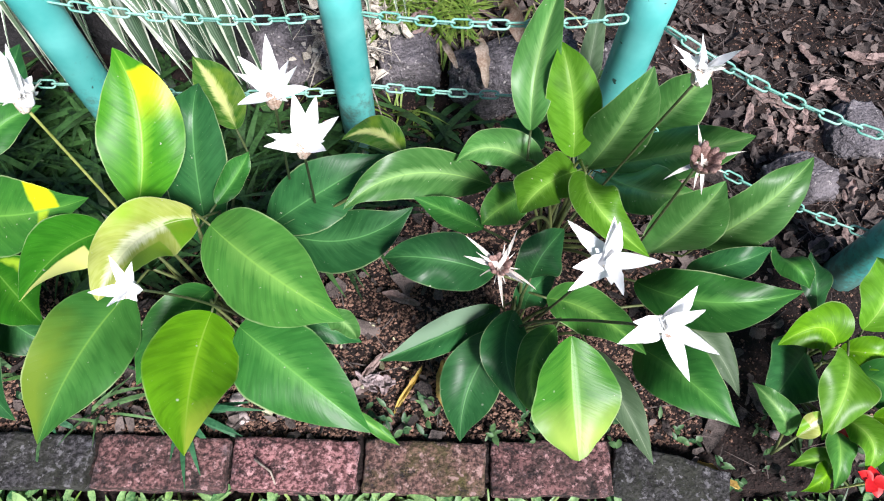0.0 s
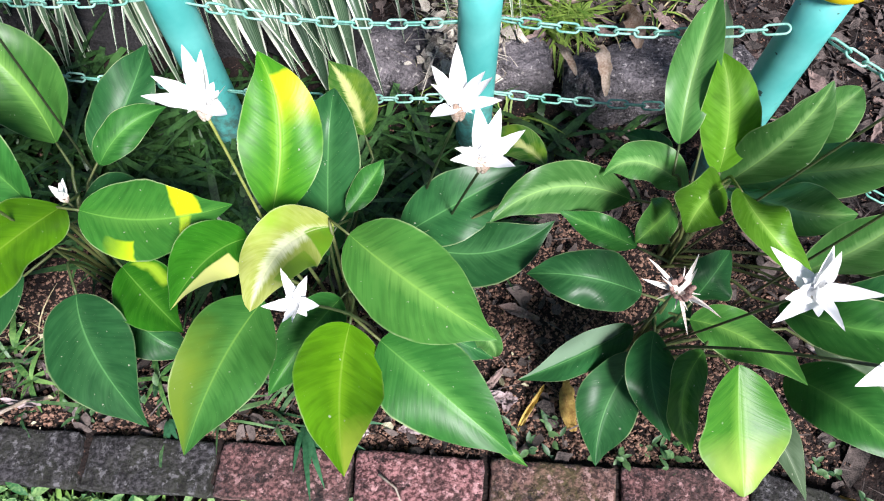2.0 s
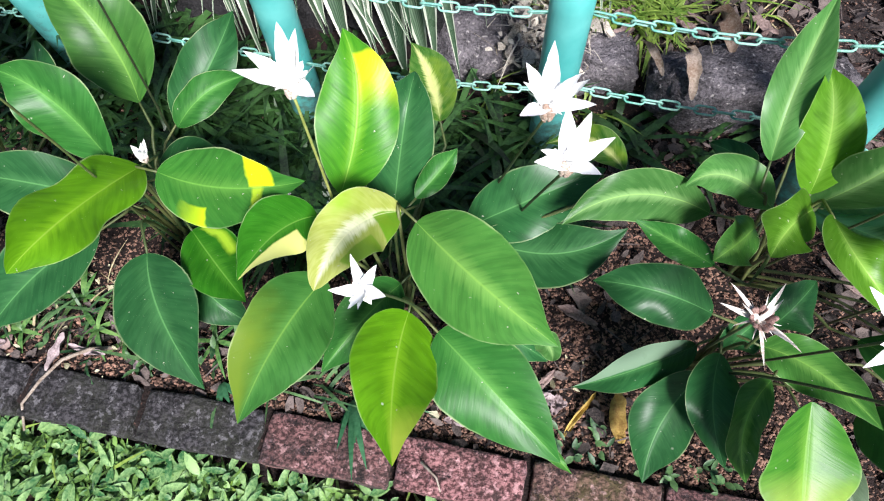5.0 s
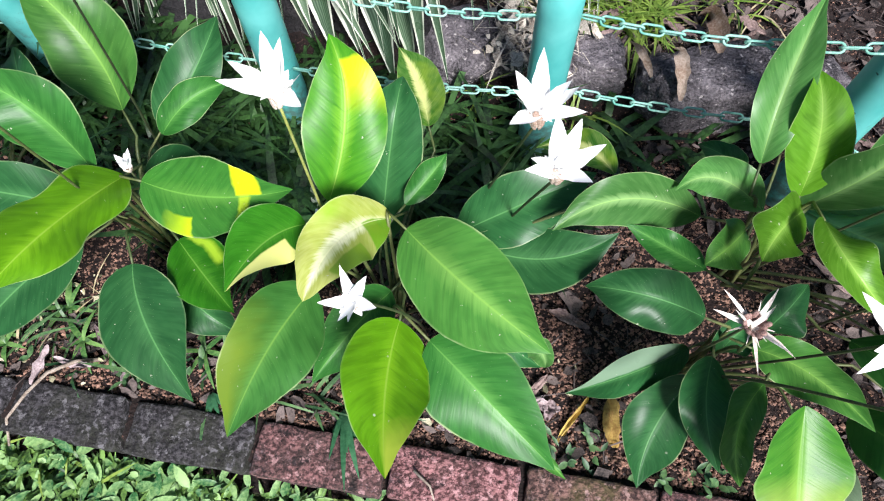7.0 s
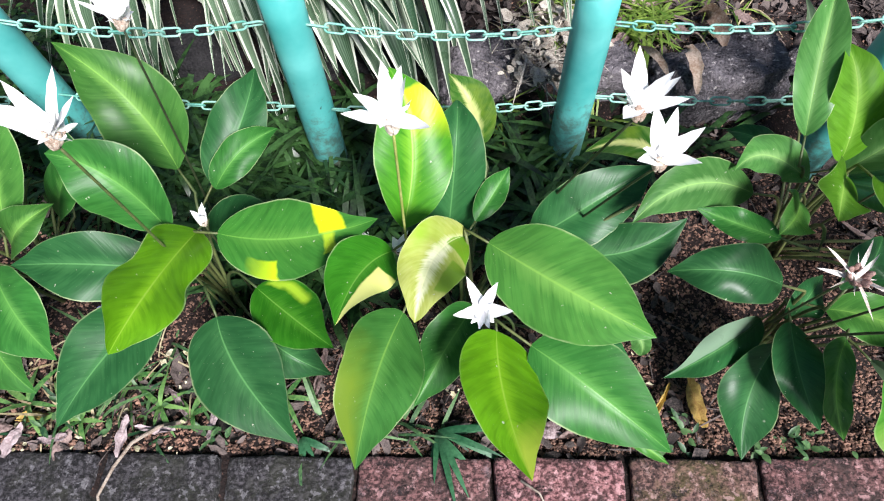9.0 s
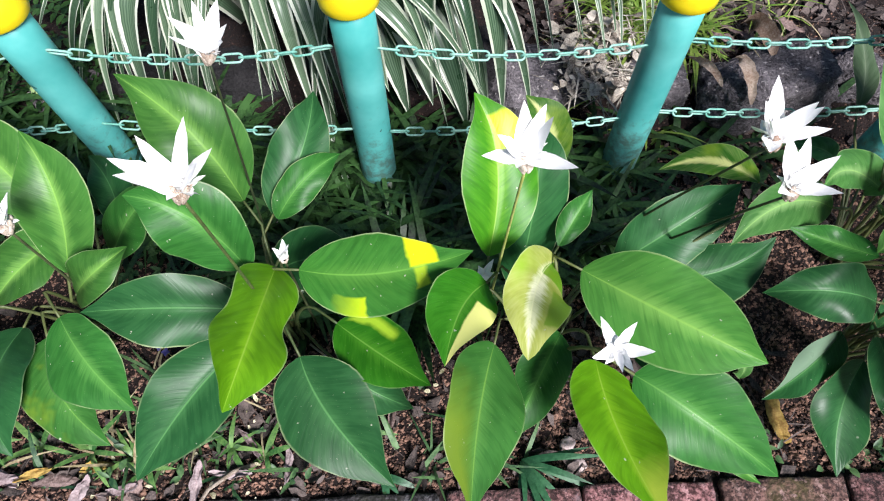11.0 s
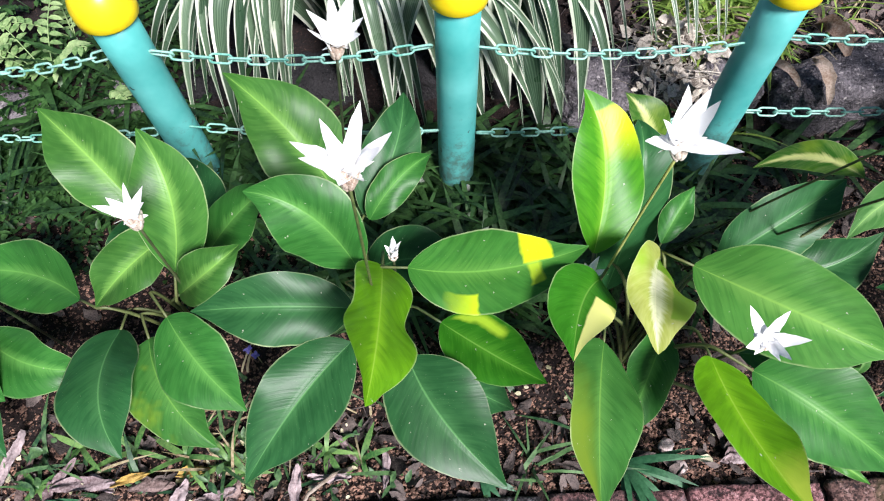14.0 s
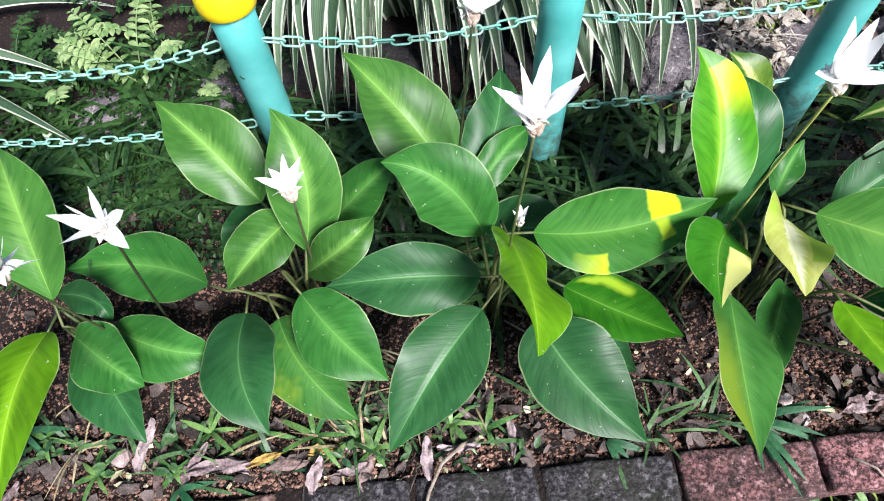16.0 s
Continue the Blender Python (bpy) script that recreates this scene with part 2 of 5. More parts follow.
MAUVE = plain("dry_leaf_mauve", (0.13, 0.085, 0.085), (0.46, 0.37, 0.37), 35, 0.8, 0.5, 0.004)
DRY_YELLOW = plain("dry_leaf_ochre", (0.30, 0.17, 0.04), (0.55, 0.40, 0.10), 40, 0.7, 0.5, 0.004)
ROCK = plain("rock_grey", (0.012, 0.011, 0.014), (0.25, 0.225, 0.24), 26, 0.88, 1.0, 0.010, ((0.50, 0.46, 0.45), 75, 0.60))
# Darker copy of rock_grey: shade under the strap leaves put into the colour.
ROCK_SHADED = plain("rock_grey_shaded", (0.004, 0.004, 0.005), (0.035, 0.032, 0.034), 26, 0.8, 1.0, 0.010, ((0.14, 0.13, 0.13), 75, 0.68))
def brick_material(name, dark, light, pit, moss):
    """Weathered brick: granular pink and brown speckle, dark pits, patches of grime and moss."""
    m, nodes, links, bsdf = material(name)
    co = nodes.new("ShaderNodeTexCoord").outputs["Object"]
    rnd = nodes.new("ShaderNodeObjectInfo").outputs["Random"]
    fine, grain, coarse = noise_node(nodes, links, 170, 5, co), noise_node(nodes, links, 90, 5, co), noise_node(nodes, links, 14, 4, co)
    col = mix_node(nodes, links, ramp_node(nodes, links, fine, 0.42, 0.60), dark, light)
    col = mix_node(nodes, links, ramp_node(nodes, links, grain, 0.57, 0.70), col, pit)
    grime = ramp_node(nodes, links, math_node(nodes, links, "MULTIPLY_ADD", rnd, 0.15, coarse), 0.46, 0.64)
    col = mix_node(nodes, links, math_node(nodes, links, "MULTIPLY", grime, 0.75), col, moss)
    crumb = ramp_node(nodes, links, noise_node(nodes, links, 62, 4, co, 0.7), 0.57, 0.63)
    col = mix_node(nodes, links, math_node(nodes, links, "MULTIPLY", crumb, 0.8), col, tuple(min(0.6, c * 1.35 + 0.08) for c in light))
    scuff = ramp_node(nodes, links, noise_node(nodes, links, 20, 7, co, 0.85), 0.56, 0.63)
    col = mix_node(nodes, links, math_node(nodes, links, "MULTIPLY", scuff, 0.5), col, tuple(0.5 * c + 0.12 + 0.02 * (k == 2) for k, c in enumerate(light)))
    soot = ramp_node(nodes, links, noise_node(nodes, links, 26, 6, co, 0.85), 0.53, 0.61)
    col = mix_node(nodes, links, math_node(nodes, links, "MULTIPLY", soot, 0.88), col, (0.016, 0.012, 0.013))
    links.new(col, bsdf.inputs["Base Color"])
    bsdf.inputs["Roughness"].default_value = 0.92
    h = math_node(nodes, links, "MULTIPLY_ADD", grain, -1.2, math_node(nodes, links, "MULTIPLY", fine, 0.6))
    bump_node(nodes, links, bsdf, math_node(nodes, links, "MULTIPLY_ADD", soot, -0.5, h), 1.0, 0.006)
    return m


BRICK = {
    "dark": brick_material("brick_blackened", (0.007, 0.0065, 0.0075), (0.070, 0.064, 0.070), (0.008, 0.007, 0.008), (0.03, 0.032, 0.02)),
    "red": brick_material("brick_red", (0.070, 0.026, 0.026), (0.40, 0.190, 0.190), (0.022, 0.012, 0.012), (0.045, 0.030, 0.026)),
    "dull": brick_material("brick_dull_red", (0.050, 0.022, 0.021), (0.26, 0.125, 0.120), (0.016, 0.010, 0.010), (0.035, 0.026, 0.022)),
    "brown": brick_material("brick_brown", (0.050, 0.026, 0.022), (0.22, 0.12, 0.10), (0.022, 0.014, 0.012), (0.085, 0.080, 0.018)),
}
def pvc_material():
    """Teal plastic pipe, a little faded, with soil splashed up from the ground and a few scratches."""
    m, nodes, links, bsdf = material("pvc_teal")
    co = nodes.new("ShaderNodeTexCoord").outputs["Object"]
    sep = nodes.new("ShaderNodeSeparateXYZ")
    links.new(co, sep.inputs[0])
    wide, fine = noise_node(nodes, links, 7, 4, co), noise_node(nodes, links, 55, 5, co, 0.7)
    col = mix_node(nodes, links, ramp_node(nodes, links, wide, 0.35, 0.65), (0.060, 0.365, 0.340), (0.135, 0.510, 0.475))
    splash = math_node(nodes, links, "MULTIPLY_ADD", sep.outputs[2], -1.3, math_node(nodes, links, "ADD", fine, math_node(nodes, links, "MULTIPLY", wide, 0.35)))
    col = mix_node(nodes, links, math_node(nodes, links, "MULTIPLY", ramp_node(nodes, links, splash, 0.42, 0.66), 0.7), col, (0.075, 0.085, 0.060))
    nick = ramp_node(nodes, links, noise_node(nodes, links, 38, 2, co), 0.73, 0.75)
    col = mix_node(nodes, links, nick, col, (0.03, 0.08, 0.07))
    links.new(col, bsdf.inputs["Base Color"])
    bsdf.inputs["Roughness"].default_value = 0.36
    bump_node(nodes, links, bsdf, fine, 0.06, 0.002)
    return m


TEAL = pvc_material()
CAP = plain("cap_yellow", (0.80, 0.60, 0.005), (0.86, 0.68, 0.01), 12, 0.35, 0.05)
CHAIN = plain("chain_teal", (0.10, 0.36, 0.28), (0.36, 0.62, 0.52), 60, 0.45, 0.2)
# Near-black low end puts the shade between the plants into the blades' colour.
GRASS = plain("grass_shaded", (0.003, 0.014, 0.003), (0.060, 0.150, 0.040), 20, 0.36, 0, per="island", thin=0.15)
GRASS_PALE = plain("grass_bright", (0.09, 0.19, 0.02), (0.30, 0.42, 0.08), 20, 0.5, 0, per="island", thin=0.2)
WEED = plain("weed_green", (0.014, 0.062, 0.024), (0.13, 0.25, 0.09), 25, 0.5, 0, per="island", thin=0.2)
STRAW = plain("grass_straw", (0.20, 0.15, 0.07), (0.52, 0.45, 0.28), 30, 0.7, 0, per="island")
LAWN = plain("lawn_green", (0.008, 0.045, 0.012), (0.22, 0.40, 0.09), 25, 0.5, 0, per="island", thin=0.2)
CLOVER = plain("clover_mint", (0.03, 0.14, 0.04), (0.34, 0.54, 0.20), 25, 0.5, 0, per="island", thin=0.2)
SPRIG = plain("sprig_green", (0.035, 0.13, 0.03), (0.20, 0.36, 0.10), 25, 0.42, 0, thin=0.2)
BLUEGRASS = plain("seedling_blue_green", (0.014, 0.08, 0.03), (0.06, 0.19, 0.085), 25, 0.4, 0, thin=0.15)
# Dark green lowered further: the shade behind the fence is in the colour.
FERN_SHADED = plain("fern_dark_shaded", (0.004, 0.020, 0.005), (0.055, 0.140, 0.034), 25, 0.45, 0, per="island", thin=0.2)
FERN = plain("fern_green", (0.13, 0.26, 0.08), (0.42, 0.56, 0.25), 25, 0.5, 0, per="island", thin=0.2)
RED = plain("petal_red", (0.62, 0.008, 0.012), (0.75, 0.02, 0.02), 30, 0.45, 0.1, thin=0.15)
VIOLET = plain("petal_violet", (0.10, 0.08, 0.45), (0.30, 0.26, 0.70), 30, 0.5, 0, thin=0.15)
TWIG = plain("twig_grey", (0.20, 0.15, 0.11), (0.55, 0.48, 0.40), 60, 0.8, 0.4)


def strap_material():
    m, nodes, links, bsdf = material("strap_leaf_white_edged")
    uv = nodes.new("ShaderNodeUVMap").outputs[0]
    sep = nodes.new("ShaderNodeSeparateXYZ")
    links.new(uv, sep.inputs[0])
    M = lambda op, a, b=None, c=None: math_node(nodes, links, op, a, b, c)
    a = M("MULTIPLY", M("ABSOLUTE", M("SUBTRACT", sep.outputs[1], 0.5)), 2.0)
    line = M("SINE", M("MULTIPLY", sep.outputs[1], 60.0))
    rnd = nodes.new("ShaderNodeObjectInfo").outputs["Random"]
    obj = nodes.new("ShaderNodeTexCoord").outputs["Object"]
    worn = noise_node(nodes, links, 9, 3, obj)
    col = mix_node(nodes, links, M("MULTIPLY_ADD", line, 0.3, rnd), (0.020, 0.055, 0.026), (0.13, 0.20, 0.12))
    edge = ramp_node(nodes, links, M("ADD", M("MULTIPLY_ADD", rnd, 0.22, a), M("MULTIPLY", line, 0.05)), 0.76, 0.86)
    col = mix_node(nodes, links, edge, col, mix_node(nodes, links, ramp_node(nodes, links, worn, 0.4, 0.65), (0.40, 0.46, 0.34), (0.78, 0.80, 0.68)))
    links.new(M("MULTIPLY", worn, 0.6), bsdf.inputs["Roughness"])
    links.new(col, bsdf.inputs["Base Color"])
    return m


STRAP = strap_material()


# ---- builders ----
def part(name, data, material_, parent, label=""):
    """Links a mesh or a bmesh as one object under parent, in world coordinates when parent stands unturned."""
    if isinstance(data, bmesh.types.BMesh):
        me = bpy.data.meshes.new(name)
        data.to_mesh(me)
        data.free()
    else:
        me = data
    if not me.materials:
        me.materials.append(material_)
    ob = new(name, me)
    if parent is not None:
        ob.parent = parent
        up, off = parent, Vector((0, 0, 0))
        while up is not None:
            off += up.location
            up = up.parent
        ob.location = -off
    if label:
        tagged(ob, label)
    return ob


def mesh_of(name, verts, faces, uvs=None, smooth=True):
    me = bpy.data.meshes.new(name)
    me.from_pydata([tuple(v) for v in verts], [], faces)
    if uvs:
        layer = me.uv_layers.new(name="UVMap")
        for lp in me.loops:
            layer.data[lp.index].uv = uvs[lp.vertex_index]
    if smooth:
        me.polygons.foreach_set("use_smooth", [True] * len(me.polygons))
    me.update()
    return me


def thing(name, at, label, category, group="", kind=""):
    ob = new(name)
    ob.empty_display_size = 0.03
    ob.location = at
    return tagged(ob, label, category, group, kind)


def tube(points, radii, sides=8):
    """Verts and faces of a round tube along points."""
    verts, faces = [], []
    pts = [Vector(p) for p in points]
    for i, p in enumerate(pts):
        d = (pts[min(i + 1, len(pts) - 1)] - pts[max(i - 1, 0)]).normalized()
        ref = Vector((1, 0, 0)) if abs(d.x) < 0.8 else Vector((0, 1, 0))
        s = d.cross(ref).normalized()
        t = d.cross(s)
        r = radii[i] if isinstance(radii, (list, tuple)) else radii
        for k in range(sides):
            an = 2 * math.pi * k / sides
            verts.append(p + (s * math.cos(an) + t * math.sin(an)) * r)
    for i in range(len(pts) - 1):
        for k in range(sides):
            k2 = (k + 1) % sides
            faces.append((i * sides + k, i * sides + k2, (i + 1) * sides + k2, (i + 1) * sides + k))
    faces.append(tuple(range(sides))[::-1])
    faces.append(tuple((len(pts) - 1) * sides + k for k in range(sides)))
    return verts, faces


def bezier(b, m, t, s):
    c = m * 2 - (b + t) * 0.5
    return b * (1 - s) ** 2 + c * (2 * s * (1 - s)) + t * s * s


FACE = Vector((0, -0.42, 0.9)).normalized()


def leaf(plant, base, mid, tip, width, tone, fold=0.42, wave=0.008, roll=0.0, stalk=True, blunt=0.95, waist=None, rag=1.0):
    """One broad leaf blade of a plant, from its base over mid to its tip, with its stalk down to the plant's foot."""
    b, m, t = Vector(base), Vector(mid), Vector(tip)
    rnd = random.Random(round(base[0] * 1000) * 7 + round(tip[1] * 1000))
    nu, nv = 34, 12
    verts, uvs, faces = [], [], []
    ph, fr = rnd.uniform(0, 6), rnd.uniform(6, 11)
    ph2, fr2 = rnd.uniform(0, 6), rnd.uniform(6, 11)
    peak = 0.74 / (0.74 + blunt)
    norm = peak ** 0.74 * (1 - peak) ** blunt
    jag = rnd.uniform(0, 50)
    side_bias = rnd.uniform(-0.06, 0.06)
    twist = rnd.uniform(-0.15, 0.15)
    for i in range(nu + 1):
        s = i / nu
        p = bezier(b, m, t, s)
        d = (bezier(b, m, t, min(s + 0.02, 1)) - bezier(b, m, t, max(s - 0.02, 0))).normalized()
        side = d.cross(FACE)
        side = side.normalized() if side.length > 0.05 else Vector((1, 0, 0))
        turn = Matrix.Rotation(radians(roll) + twist * (s - 0.5), 3, d)
        side = turn @ side
        nrm = side.cross(d)
        w = width * 0.56 * max(s, 0.002) ** 0.74 * max(1 - s, 0.0) ** (blunt + 0.1 * s) / norm * (1 - 0.16 * math.exp(-((s - 0.9) / 0.07) ** 2)) + 0.0012 * (1 - s)
        if waist:
            w *= 1 - waist[1] * math.exp(-((s - waist[0]) / 0.13) ** 2) + 0.25 * math.exp(-((s - waist[0] + 0.26) / 0.1) ** 2)
        for j in range(nv + 1):
            v = j / nv * 2 - 1
            x = v * w * (1 + side_bias * (1 if v > 0 else -1) + 0.09 * rag * noise.noise((s * 4.2, jag + (3 if v > 0 else 9), 0)) + 0.014 * noise.noise((s * 22, jag + (5 if v > 0 else 1), 0)))
            lift = fold * abs(x) - fold * 1.1 * x * x / max(width, 0.01)
            ruffle = wave * v * v * math.sin(s * (fr if v > 0 else fr2) + (ph if v > 0 else ph2)) * math.sin(math.pi * s)
            verts.append(p + side * x + nrm * (lift + ruffle))
            uvs.append((s, (v + 1) / 2))
    for i in range(nu):
        for j in range(nv):
            a = i * (nv + 1) + j
            faces.append((a, a + 1, a + nv + 2, a + nv + 1))
    blade = part("leaf", mesh_of("leaf", verts, faces, uvs), LEAF[tone], plant)
    if stalk:
        foot = plant.location + Vector((rnd.uniform(-0.02, 0.02), rnd.uniform(-0.02, 0.02), -0.01))
        d = (m - b).normalized()
        hub = b - d * 0.05
        c = Vector(((hub.x + foot.x) / 2, (hub.y + foot.y) / 2, max(hub.z, foot.z + 0.05)))
        pts = [b.lerp(hub, k / 3) for k in range(3)] + [hub * (1 - k / 8) ** 2 + c * (2 * k / 8 * (1 - k / 8)) + foot * (k / 8) ** 2 for k in range(9)]
        v2, f2 = tube(pts, [0.0020 + 0.0018 * k / (len(pts) - 1) for k in range(len(pts))], 7)
        part("leaf_stalk", mesh_of("leaf_stalk", v2, f2), PETIOLE, blade)
    return blade


def bract_mesh(length, width, curl, cup, rnd, wild=1.0):
    nu, nv = 12, 6
    verts, faces = [], []
    bend, twist, seed_x = wild * rnd.uniform(-0.2, 0.2), wild * rnd.uniform(-0.7, 0.7), rnd.uniform(0, 90)
    for i in range(nu + 1):
        s = i / nu
        w = width * 0.5 * (s + 0.10) ** 0.36 * (1 - s) ** 0.92 / 0.54 * (1 + 0.16 * noise.noise((s * 6, seed_x, 0)))
        for j in range(nv + 1):
            v = j / nv * 2 - 1
            verts.append((v * w * math.cos(twist * s) + bend * length * s * s, length * s, v * w * math.sin(twist * s) + curl * length * s * s - cup * w * (1 - v * v) + 0.04 * length * math.sin(5 * s + v + seed_x) * (1 - s)))
    for i in range(nu):
        for j in range(nv):
            a = i * (nv + 1) + j
            faces.append((a, a + 1, a + nv + 2, a + nv + 1))
    return mesh_of("bract", verts, faces)


def flower(base, head, axis, size, rings, label, seed, mat=None, stem_r=0.0021, calyx=0.011, bow=(0, 0, 0), stalk=None, long=(), wide=0.35):
    """Star-shaped white flower head on a stem; rings: (count, degrees from the axis, length share, width share);
    long: the long bracts one by one (compass degrees, rise in degrees, length in millimetres)."""
    rnd = random.Random(seed)
    mat = mat or BRACT
    b, h, ax = Vector(base), Vector(head), Vector(axis).normalized()
    fl = thing("flower", b, label, "flower", "white flowers")
    mid = (b + h) / 2 + Vector(bow)
    pts = [bezier(b, mid, h - ax * calyx, k / 12) for k in range(13)]
    v, f = tube(pts, [stem_r * (1.15 - 0.3 * k / 12) for k in range(13)], 8)
    part("stem", mesh_of("stem", v, f), stalk or STEM_DARK, fl)
    q = ax.to_track_quat("Z", "Y")
    bm = bmesh.new()
    scales = 14 if mat is not WITHER else 24
    for k in range(scales):
        an, lv = k * 2.4, k / scales
        m = Matrix.Translation(h - ax * calyx * ((1.2 if mat is not WITHER else 0.3) - lv * 1.1)) @ q.to_matrix().to_4x4() @ Matrix.Rotation(an, 4, "Z") @ Matrix.Translation((calyx * (0.45 + 0.4 * lv), 0, 0)) @ Matrix.Rotation(0.5, 4, "Y") @ Matrix.Diagonal((0.45, 0.6, 1.1, 1))
        bmesh.ops.create_icosphere(bm, subdivisions=2, radius=calyx * (0.62 if mat is not WITHER else 0.42), matrix=m)
    for fc in bm.faces:
        fc.smooth = True
    part("calyx", bm, CALYX if mat is not WITHER else SEED, fl, "tan papery calyx" if mat is not WITHER else "brown seed head")
    off = rnd.uniform(0, 6.28)
    for count, deg, ls, ws in rings:
        for k in range(count):
            an = off + 2 * math.pi * k / count + rnd.uniform(-0.42, 0.42)
            ln = size * ls * rnd.uniform(0.72, 1.06)
            me = bract_mesh(ln, size * ws * rnd.uniform(0.85, 1.35), rnd.uniform(-0.25, 0.2), rnd.uniform(0.0, 0.22), rnd)
            me.materials.append(mat)
            ob = new("bract", me)
            ob.parent = fl
            tilt = radians(90 - deg + rnd.uniform(-20, 20))
            ob.matrix_local = Matrix.Translation(h - b) @ q.to_matrix().to_4x4() @ Matrix.Rotation(an, 4, "Z") @ Matrix.Rotation(tilt, 4, "X")
        off += math.pi / count
    for turn, rise, mm in long:
        d = Vector((math.cos(radians(turn)) * math.cos(radians(rise)), math.sin(radians(turn)) * math.cos(radians(rise)), math.sin(radians(rise))))
        up = ax * 0.5 + Vector((0, -0.45, 0.55))
        side = d.cross(up).normalized()
        me = bract_mesh(mm * 0.001, mm * 0.001 * wide * rnd.uniform(0.8, 1.15), rnd.uniform(-0.06, 0.06), rnd.uniform(0.05, 0.3), rnd, 0.35)
        me.materials.append(mat)
        ob = new("bract", me)
        ob.parent = fl
        ob.matrix_local = Matrix.Translation(h - b) @ Matrix((side, d, side.cross(d))).transposed().to_4x4()
    return fl


# ---- ground ----
RISE = 0.05


def bank(x, y):
    """Height of the ground: lawn, planting bed, and the bank behind the stones."""
    z = 0.0
    if y < 0.2:
        z = -0.035
    if y >= 0.2:
        z = 0.032 * max(0.0, min(1.0, (0.42 - y) / 0.16)) * max(0.15, min(1.0, (x + 1.15) / 0.15)) * max(0.0, min(1.0, (0.62 - x) / 0.1))
    z += RISE * max(0.0, min(1.3, (-0.45 - x) / 0.7))
    bed = max(0.0, min(1.0, (y - 1.0) / 0.14))
    right = max(0.0, min(1.0, (x - 0.45) / 0.3))
    z += bed * (0.085 * (1 - right) + 0.02 * right) + max(0.0, y - 1.15) * 0.12 * (1 if y < 4 else 0) + (0.34 if y >= 4 else 0) * 1.0
    return z


def ground():
    xs = [-80, -30, -12, -6, -3.5, -2.6] + [-2.2 + 0.016 * i for i in range(251)] + [2.3, 3, 5, 10, 30, 80]
    ys = [-80, -30, -12, -5, -2.2, -1.2, -0.7] + [-0.4 + 0.016 * i for i in range(138)] + [1.95, 2.3, 3, 3.9, 6, 12, 30, 80]
    verts, faces = [], []
    for y in ys:
        for x in xs:
            z = bank(x, y)
            if -2.3 < x < 2 and -0.5 < y < 2:
                z += noise.noise((x * 5, y * 5, 3)) * 0.012 + noise.noise((x * 28, y * 28, 7)) * 0.007 + noise.noise((x * 75, y * 75, 1)) * 0.004
            verts.append((x, y, z))
    nx = len(xs)
    for j in range(len(ys) - 1):
        for i in range(nx - 1):
            faces.append((j * nx + i, j * nx + i + 1, (j + 1) * nx + i + 1, (j + 1) * nx + i))
    me = mesh_of("ground", verts, faces)
    me.materials.append(SOIL)
    me.materials.append(TURF)
    for p in me.polygons:
        c = p.center
        p.material_index = 1 if c.y < 0.165 or c.y > 2.0 else 0
    ob = part("ground", me, SOIL, None)
    tagged(ob, "dark reddish crumbly garden soil with grit", "ground", kind="structure")


ground()


def scatter_grit():
    """Small crumbs and stones lying on the bed."""
    rnd = random.Random(5)
    verts, faces = [], []
    for k in range(34000):
        x, y = rnd.uniform(-1.75, 1.35), rnd.uniform(0.28, 1.55)
        if y > 1.0 and x < -0.15:
            y = rnd.uniform(0.28, 0.9)
        r = 0.0011 + 0.0030 * rnd.random() ** 3
        if rnd.random() < 0.012:
            r *= 2.2
        z = bank(x, y) + noise.noise((x * 5, y * 5, 3)) * 0.012 + noise.noise((x * 28, y * 28, 7)) * 0.007 + r * 0.35
        i0 = len(verts)
        for dx, dy, dz in ((1, 0, 0), (-1, 0, 0), (0, 1, 0), (0, -1, 0), (0, 0, 1), (0, 0, -1)):
            verts.append((x + (dx + rnd.uniform(-.35, .35)) * r, y + (dy + rnd.uniform(-.35, .35)) * r, z + (dz * 0.8 + rnd.uniform(-.3, .3)) * r))
        for a, b, c in ((0, 2, 4), (2, 1, 4), (1, 3, 4), (3, 0, 4), (2, 0, 5), (1, 2, 5), (3, 1, 5), (0, 3, 5)):
            faces.append((i0 + a, i0 + b, i0 + c))
    for k in range(30000):
        x, y = rnd.uniform(-1.75, 0.7), 0.28 + 0.5 * rnd.random() ** 1.5
        if k % 3 == 0:
            x, y = rnd.uniform(-0.2, 0.6), rnd.uniform(0.3, 0.98)
        r = 0.0018 + 0.0036 * rnd.random() ** 2.5
        z = bank(x, y) + noise.noise((x * 5, y * 5, 3)) * 0.012 + noise.noise((x * 28, y * 28, 7)) * 0.007 + r * 0.35
        i0 = len(verts)
        for dx, dy, dz in ((1, 0, 0), (-1, 0, 0), (0, 1, 0), (0, -1, 0), (0, 0, 1), (0, 0, -1)):
            verts.append((x + (dx + rnd.uniform(-.35, .35)) * r, y + (dy + rnd.uniform(-.35, .35)) * r, z + (dz * 0.8 + rnd.uniform(-.3, .3)) * r))
        for a, b, c in ((0, 2, 4), (2, 1, 4), (1, 3, 4), (3, 0, 4), (2, 0, 5), (1, 2, 5), (3, 1, 5), (0, 3, 5)):
            faces.append((i0 + a, i0 + b, i0 + c))
    ob = part("soil_grit", mesh_of("soil_grit", verts, faces, smooth=False), GRIT, None)
    tagged(ob, "reddish brown grit and crumbs on the soil", "grit", kind="stuff")


scatter_grit()


